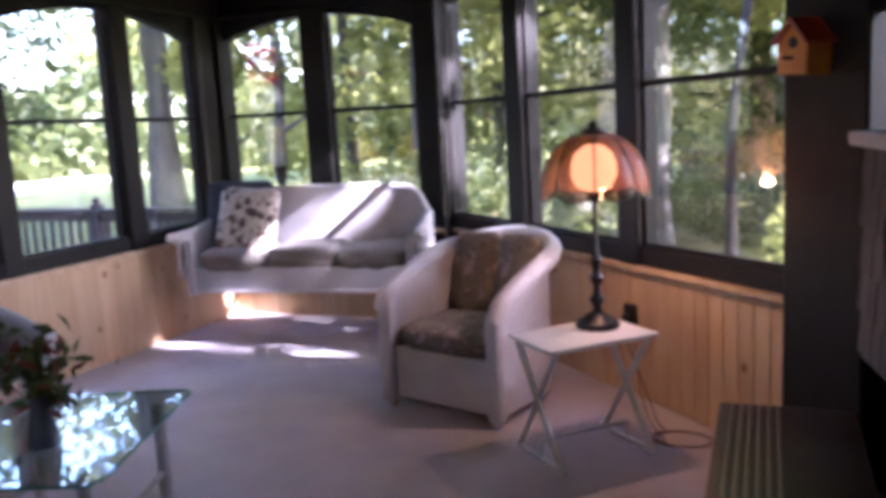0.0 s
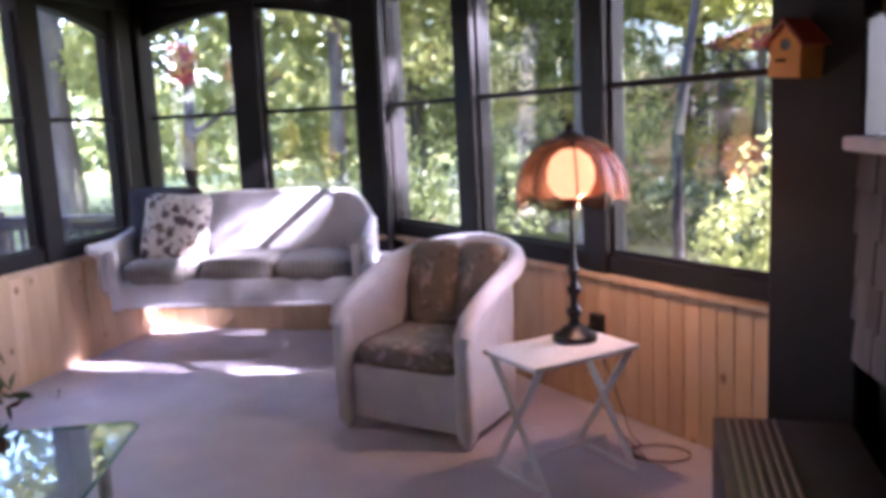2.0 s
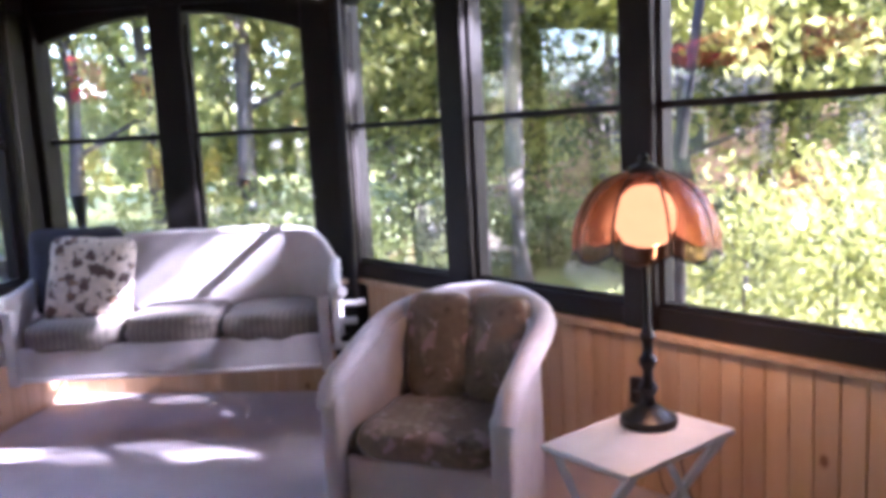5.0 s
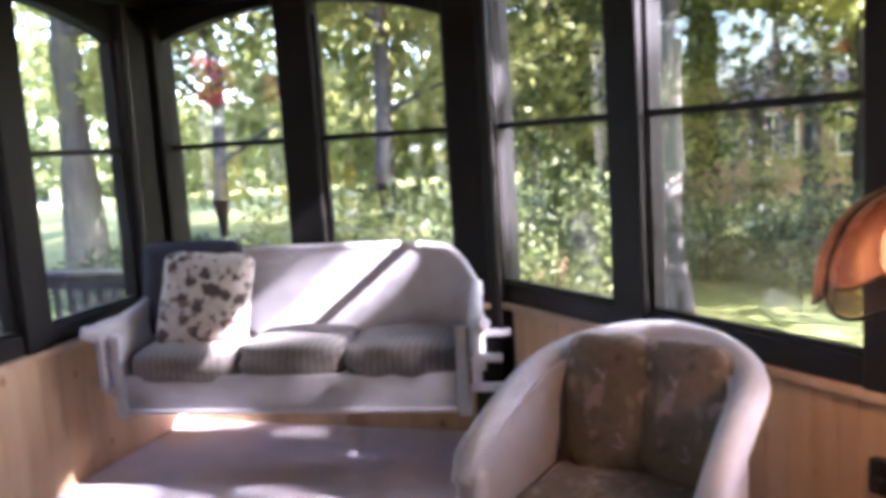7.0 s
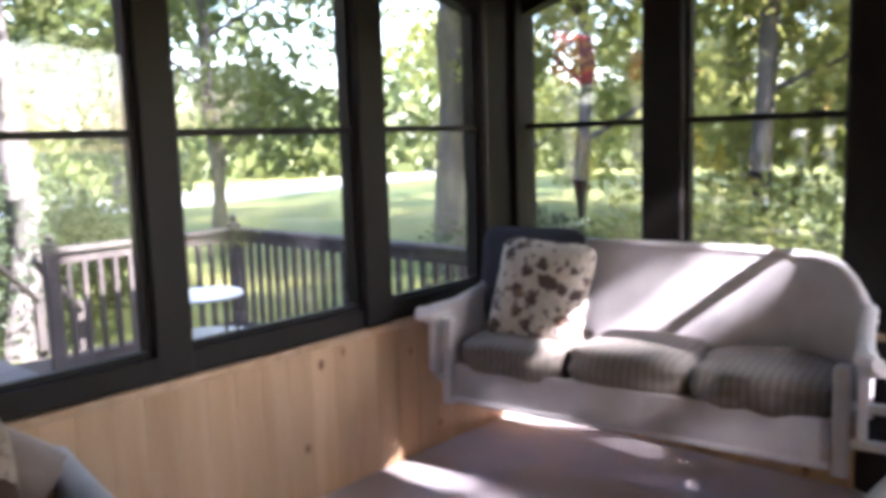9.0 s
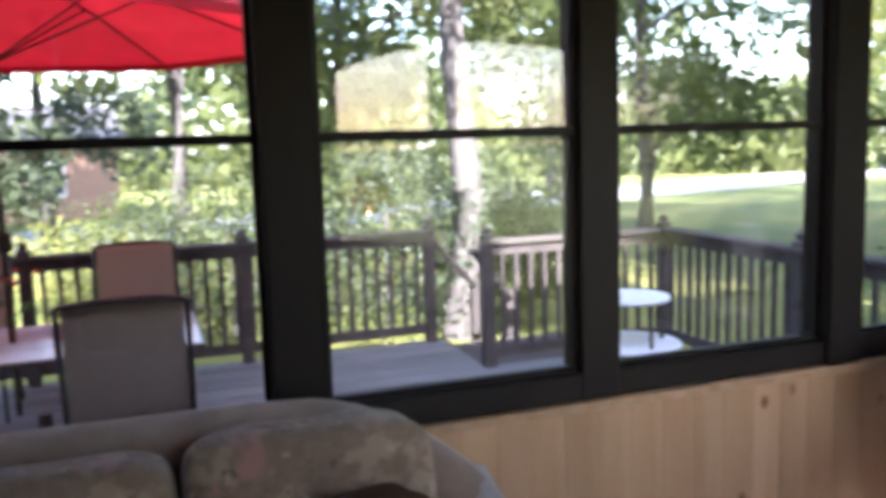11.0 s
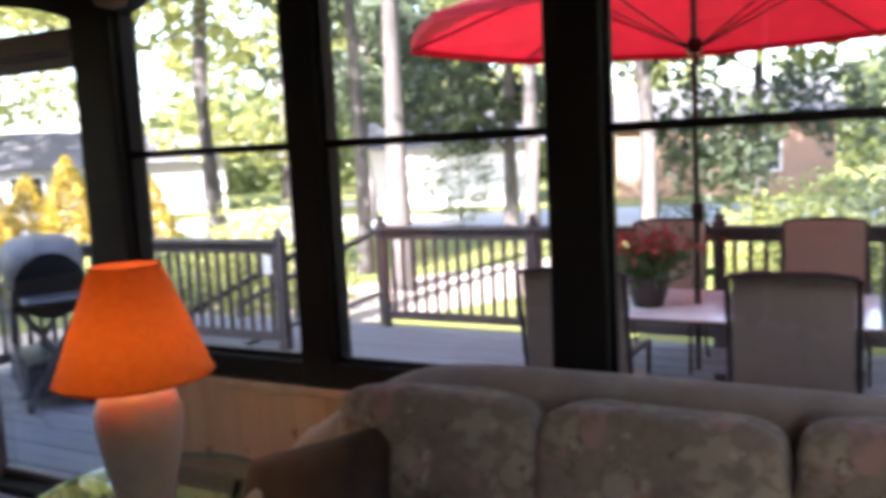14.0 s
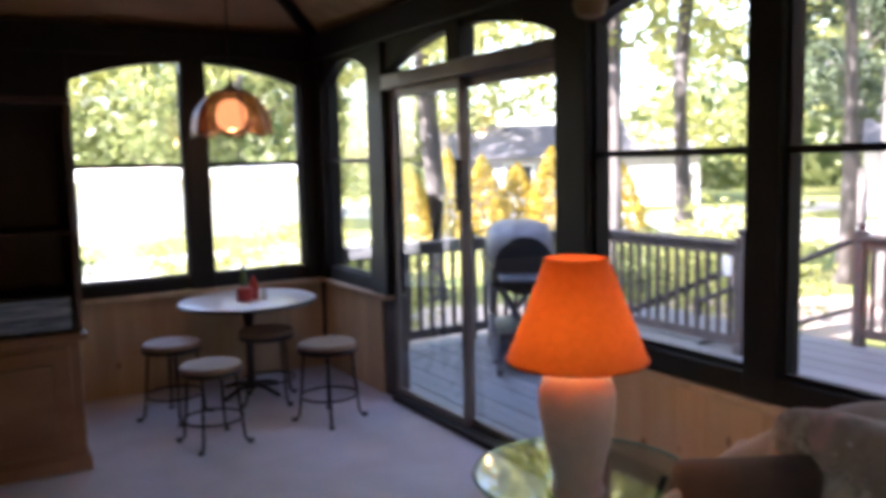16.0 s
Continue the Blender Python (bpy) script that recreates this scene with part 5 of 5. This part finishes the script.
house("white_shed", pose(-6.6, -27.5, GZ, 0, 0, 170), 9.5, 5, 2.2, 0.25, M_SHED, M_SHED, "long low white shed in full sun")

house("neighbour_house", pose(-26.5, -31.5, GZ, 0, 0, 140), 13, 8, 2.6, 1.7, M_GSIDE, M_ROOF, "low grey house with a dark shingled roof behind the hedge", [(-3.0, 1.0, 1.3, 1.1)])

# ---- trees ----
M_BARK = mat("bark", (0.13, 0.115, 0.11), (0.085, 0.075, 0.072), rough=0.9, scale=9, stretch=(1, 1, 0.2), bump=0.8, bscale=14)
# yellow-green has sunlight mixed into the leaf colour, dark green has shade
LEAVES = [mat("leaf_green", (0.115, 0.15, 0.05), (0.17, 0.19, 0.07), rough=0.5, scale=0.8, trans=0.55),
          mat("leaf_sun_yellow_green", (0.31, 0.33, 0.10), (0.40, 0.40, 0.14), rough=0.5, scale=0.8, trans=0.55),
          mat("leaf_shade_dark", (0.06, 0.085, 0.05), (0.09, 0.115, 0.06), rough=0.5, scale=0.8, trans=0.4),
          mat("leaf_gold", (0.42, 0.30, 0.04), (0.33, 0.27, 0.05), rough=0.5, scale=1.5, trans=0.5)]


def leaf_mesh(pts, size, rng, squash=0.5):
    """Many small leaves at the points, from one vertex array."""
    n = len(pts)
    r = np.random.RandomState(rng.randrange(10 ** 6))
    a = r.normal(size=(n, 3))
    a /= np.linalg.norm(a, axis=1)[:, None]
    b = np.cross(a, r.normal(size=(n, 3)))
    b /= np.linalg.norm(b, axis=1)[:, None]
    s = (size * r.uniform(0.6, 1.35, n))[:, None]
    p = np.asarray(pts)
    v = np.stack([p - a * s, p - b * s * squash, p + a * s, p + b * s * squash], 1).reshape(-1, 3)
    me = bpy.data.meshes.new("leaves")
    me.from_pydata(v.tolist(), [], np.arange(4 * n).reshape(n, 4).tolist())
    return me


def tree(name, at, height, trunk_r, crown_r, leaf, rng, label, base=0.35, limbs=9, per=260, size=0.16, lean=(0, 0), category="tree"):
    """Tapered trunk, limbs that end in uneven clumps of leaves."""
    t = thing(name, Matrix.Translation((at[0], at[1], GZ)), label, category)
    bm = B()
    pts, rad = [], []
    for k in range(7):
        u = k / 6
        pts.append((lean[0] * u * height + rng.gauss(0, 0.06) * (k > 0), lean[1] * u * height + rng.gauss(0, 0.06) * (k > 0), -0.1 + height * 0.92 * u))
        rad.append(trunk_r * (1.25 if k == 0 else 1 - 0.85 * u))
    tube(bm, pts, rad, 10)
    clumps = []
    for i in range(limbs):
        u = base + (0.95 - base) * (i + rng.random() * 0.6) / limbs
        k = min(5, int(u * 6))
        f = u * 6 - k
        p = Vector(pts[k]).lerp(Vector(pts[k + 1]), f)
        ang = i * 2.4 + rng.uniform(-0.4, 0.4)
        reach = crown_r * (0.55 + 0.6 * rng.random()) * (1 - 0.55 * max(0, (u - 0.55) / 0.45))
        q = p + Vector((math.cos(ang) * reach, math.sin(ang) * reach, reach * rng.uniform(0.15, 0.6)))
        mid = p.lerp(q, 0.5) + Vector((0, 0, reach * 0.08))
        tube(bm, [p, mid, q], [trunk_r * 0.35 * (1 - 0.5 * u), trunk_r * 0.2, trunk_r * 0.06], 6)
        for c, k2 in ((q, 1.0), (mid, 0.7)):
            clumps.append((c, crown_r * 0.42 * k2 * rng.uniform(0.7, 1.25)))
            for _ in range(2):
                clumps.append((c + Vector((rng.gauss(0, 0.35), rng.gauss(0, 0.35), rng.gauss(0, 0.25))) * crown_r * 0.6, crown_r * 0.28 * rng.uniform(0.6, 1.3)))
    part("trunk", bm, M_BARK, t)
    cloud = []
    r = np.random.RandomState(rng.randrange(10 ** 6))
    for c, cr in clumps:
        m = max(20, int(per * (cr / (crown_r * 0.4)) ** 2))
        d = r.normal(size=(m, 3))
        d /= np.linalg.norm(d, axis=1)[:, None]
        cloud.append(np.asarray(c) + d * (cr * r.uniform(0.45, 1.05, m) ** 0.6)[:, None] * np.array((1, 1, 0.7)))
    me = leaf_mesh(np.concatenate(cloud), size, rng)
    me.materials.append(leaf)
    o = new("crown", me)
    o.parent = t
    return t


def shrub(name, at, r, h, leaf, rng, label, n=1400, size=0.07, cone=False):
    s = thing(name, Matrix.Translation((at[0], at[1], GZ)), label, "shrub")
    k = np.random.RandomState(rng.randrange(10 ** 6))
    d = k.normal(size=(n, 3))
    d /= np.linalg.norm(d, axis=1)[:, None]
    if cone:
        z = k.uniform(0.03, 1, n) ** 1.3
        a = k.uniform(0, 6.283, n)
        rr = r * (1 - z) ** 0.7 * (0.75 + 0.3 * k.rand(n)) * (1 + 0.15 * np.sin(a * 5))
        p = np.stack([rr * np.cos(a), rr * np.sin(a), z * h], 1)
    else:
        lump = 1 + 0.25 * np.sin(d[:, 0] * 5 + at[0]) * np.sin(d[:, 1] * 4 + at[1])
        p = d * (k.uniform(0.55, 1, n) * lump)[:, None] * np.array((r, r, h / 2)) + np.array((0, 0, h / 2))
        p[:, 2] = np.abs(p[:, 2])
    me = leaf_mesh(p, size, rng)
    me.materials.append(leaf)
    o = new("foliage", me)
    o.parent = s
    part("stems", tube(B(), [(0, 0, -0.05), (0, 0, h * 0.6)], 0.03, 6), M_BARK, s)
    return s


rng = random.Random(21)
EYE = (0.0, 1.0)


def polar(az, dist):
    return (EYE[0] + dist * math.cos(radians(az)), EYE[1] + dist * math.sin(radians(az)))


TREES = (  # azimuth, distance, height, trunk, crown, leaf, base, leaf size
    (159.9, 10.6, 13, 0.22, 3.2, 0, 0.36, 0.12), (178.1, 13.5, 12, 0.17, 3.0, 0, 0.40, 0.12), (130.6, 14.5, 14, 0.36, 4.0, 1, 0.34, 0.14),
    (121.5, 13.0, 12, 0.16, 3.0, 1, 0.22, 0.12), (109.4, 11.5, 13, 0.17, 2.6, 1, 0.25, 0.11), (88.5, 10.5, 13, 0.18, 3.0, 1, 0.34, 0.12),
    (147.0, 22, 13, 0.25, 4.6, 0, 0.18, 0.19), (168.0, 20, 12, 0.22, 4.2, 0, 0.12, 0.18),
    (186.0, 24, 13, 0.22, 4.0, 2, 0.16, 0.18), (202.5, 22, 12, 0.2, 2.6, 2, 0.20, 0.15), (216.5, 11.5, 15, 0.2, 3.0, 0, 0.52, 0.12), (210.0, 14.5, 17, 0.2, 3.2, 0, 0.55, 0.16), (201.0, 14.2, 17.5, 0.16, 3.6, 0, 0.50, 0.15), (227.0, 13.8, 15, 0.15, 3.2, 0, 0.50, 0.12), (193.0, 17.5, 17, 0.18, 3.6, 0, 0.50, 0.13),  (196.0, 46, 15, 0.3, 6.0, 1, 0.15, 0.26),
    (218.0, 42, 16, 0.3, 6.5, 1, 0.15, 0.28), (228.0, 30, 15, 0.26, 4.5, 1, 0.36, 0.20), (222.5, 17, 13, 0.20, 3.2, 0, 0.45, 0.14), (239.6, 14.5, 13, 0.22, 3.2, 1, 0.30, 0.13),
     (253.0, 34, 14, 0.3, 5.6, 0, 0.2, 0.24), (259.0, 38, 14, 0.3, 5.6, 0, 0.2, 0.24), (265.5, 40, 13, 0.3, 5.6, 1, 0.2, 0.24), (212.7, 17.0, 16, 0.16, 3.4, 0, 0.51, 0.14),
    (116.0, 19, 13, 0.2, 4.2, 1, 0.12, 0.17), (104.0, 16, 12, 0.2, 3.6, 1, 0.10, 0.15), (98.0, 22, 14, 0.25, 4.6, 1, 0.10, 0.19), (93.0, 15, 12, 0.2, 3.4, 0, 0.12, 0.14),
    (84.0, 20, 13, 0.22, 4.2, 1, 0.16, 0.17), (80.5, 16.5, 14, 0.2, 3.4, 0, 0.20, 0.15), (73.0, 21, 15, 0.22, 4.4, 1, 0.14, 0.18), (66.0, 24, 15, 0.22, 4.6, 0, 0.12, 0.19), (212.4, 30.0, 10, 0.25, 3.4, 2, 0.36, 0.17), (77.0, 14, 12, 0.2, 3.6, 1, 0.16, 0.14), (70.0, 17, 13, 0.2, 4.2, 1, 0.12, 0.16), (61.0, 15, 12, 0.2, 4.0, 0, 0.12, 0.16), (52.0, 19, 13, 0.25, 4.4, 0, 0.12, 0.18),
    (126.0, 30, 15, 0.3, 5.4, 1, 0.12, 0.22), (153.0, 36, 15, 0.3, 6.0, 0, 0.12, 0.25), (111.0, 33, 15, 0.3, 5.6, 1, 0.1, 0.24), (90.0, 36, 15, 0.3, 5.8, 1, 0.1, 0.25), (100.0, 40, 16, 0.3, 6.2, 0, 0.1, 0.26),
    (208.0, 54, 17, 0.3, 7.0, 0, 0.1, 0.3), (240.0, 46, 16, 0.3, 6.6, 1, 0.1, 0.3))
NAMES = ("tall tree with light green leaves and grey bark", "tree with grey bark, its leaves coloured yellow-green as if sunlit", "tree with dense leaves, coloured dark green as if in shade", "golden tree")
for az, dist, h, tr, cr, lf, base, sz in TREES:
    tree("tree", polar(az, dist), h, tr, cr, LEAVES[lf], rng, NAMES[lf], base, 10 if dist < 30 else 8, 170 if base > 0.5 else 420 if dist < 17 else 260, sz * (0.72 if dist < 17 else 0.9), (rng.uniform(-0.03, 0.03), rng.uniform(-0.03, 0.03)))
# unseen trees added to break the sun into patches and shade the lawn
shade_rng = random.Random(55)
for x_, y_, cr_, per_ in ((15.0, -3.6, 3.4, 520), (15.0, 5.0, 1.4, 420), (17.5, 2.6, 3.0, 460), (4.6, 6.6, 2.8, 420)):
    tree("tree", (x_, y_), 14, 0.24, cr_, LEAVES[0], shade_rng, "tall tree with light green leaves, added out of view to block sun", 0.45, 11, per_, 0.15)
tree("tree", (1.58, 4.95), 7.5, 0.062, 1.1, LEAVES[0], rng, "slender young tree with pale bark close to the windows", 0.72, 6, 90, 0.09)
for k, az in enumerate((227.0, 229.3, 231.6, 234.0, 236.4, 238.8, 241.5)):
    shrub("conifer", polar(az, 26 + (k % 2)), 1.0, 2.3 + 0.25 * (k % 3), LEAVES[3], rng, "golden cone-shaped arborvitae in a hedge row", 1500, 0.10, True)
# leaf tone per shrub also paints sun and shade: darker ones by the deck
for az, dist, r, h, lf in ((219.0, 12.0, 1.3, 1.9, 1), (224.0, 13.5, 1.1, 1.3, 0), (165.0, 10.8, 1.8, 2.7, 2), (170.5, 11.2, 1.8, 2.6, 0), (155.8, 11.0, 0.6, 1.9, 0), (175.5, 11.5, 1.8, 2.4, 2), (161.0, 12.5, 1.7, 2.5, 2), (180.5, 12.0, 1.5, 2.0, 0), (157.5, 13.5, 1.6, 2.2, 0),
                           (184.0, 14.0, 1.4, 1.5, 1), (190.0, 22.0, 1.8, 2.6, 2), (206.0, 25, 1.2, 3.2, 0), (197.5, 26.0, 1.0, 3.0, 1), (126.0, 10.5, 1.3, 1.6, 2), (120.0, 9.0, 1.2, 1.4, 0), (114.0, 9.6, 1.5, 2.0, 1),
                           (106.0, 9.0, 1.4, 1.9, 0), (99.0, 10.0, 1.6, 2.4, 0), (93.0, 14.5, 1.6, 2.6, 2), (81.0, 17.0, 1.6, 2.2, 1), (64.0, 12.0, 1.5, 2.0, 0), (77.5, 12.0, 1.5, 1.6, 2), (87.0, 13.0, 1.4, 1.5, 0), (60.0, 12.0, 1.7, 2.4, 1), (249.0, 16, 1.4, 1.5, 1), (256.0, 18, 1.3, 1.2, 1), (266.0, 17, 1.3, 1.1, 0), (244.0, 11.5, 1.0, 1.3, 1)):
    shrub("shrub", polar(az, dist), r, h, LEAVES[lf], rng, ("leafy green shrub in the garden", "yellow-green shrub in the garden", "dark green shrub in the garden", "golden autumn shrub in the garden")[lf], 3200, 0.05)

for x_, y_, r_, h_ in ((2.5, 7.6, 0.9, 1.9), (3.5, 8.1, 1.0, 2.1), (4.3, 7.4, 0.9, 1.6)):
    shrub("shrub", (x_, y_), r_, h_, LEAVES[1], rng, "pale sunlit shrub on the lawn by the porch", 2200, 0.045)

# far woods
r = np.random.RandomState(4)
n = 26000
az = np.radians(r.uniform(40, 290, n))
d = r.uniform(58, 75, n)
z = r.uniform(0, 1, n) ** 1.2 * (7 + 3 * np.sin(az * 9) + 2 * np.sin(az * 23))
me = leaf_mesh(np.stack([d * np.cos(az), d * np.sin(az), GZ + z], 1), 0.75, rng)
me.materials.append(LEAVES[0])
tagged(new("far_woods", me), "far belt of green woods", "woods", kind="stuff")

# ---- wainscot boards ----
wainscot(wall_west, [(0.024, ys(3.53)), (ys(3.53), ys(2.42)), (ys(2.42), ys(1.34)), (ys(1.34), ys(0.25)), (ys(0.25), ys(-0.84)), (ys(-0.84), DOOR_A - 0.2), (DOOR_B + 0.2, END - 0.05)], 0.14, 0.0015)
wainscot(wall_south, [(0.05, 1.05), (1.05, 2.1), (2.1, 5.2)], 0.14, 0.0015)
wainscot(wall_northeast, [(0.12, 1.3), (1.3, 2.45), (2.45, 3.44)])
wainscot(wall_north, [(0.10, 1.16), (1.16, 2.126)], 0.14, 0.0015)


def shingles():
    key = "shingle"
    k = 0
    for row in range(5):
        s = -0.06 * (row % 2)
        while s < HL:
            w_ = 0.12
            piece("shingle", key, lambda: box(B(), (0.002, -0.012, 0.0), (0.118, 0.012, 0.20), 0.003), M_SHINGLE, wall_house,
                  Matrix.Translation((max(0, s), 0.002 + 0.004 * ((k * 7) % 3), 0.615 + row * 0.163)) @ Matrix.Rotation(radians(3), 4, "X"))
            s += w_
            k += 1


shingles()
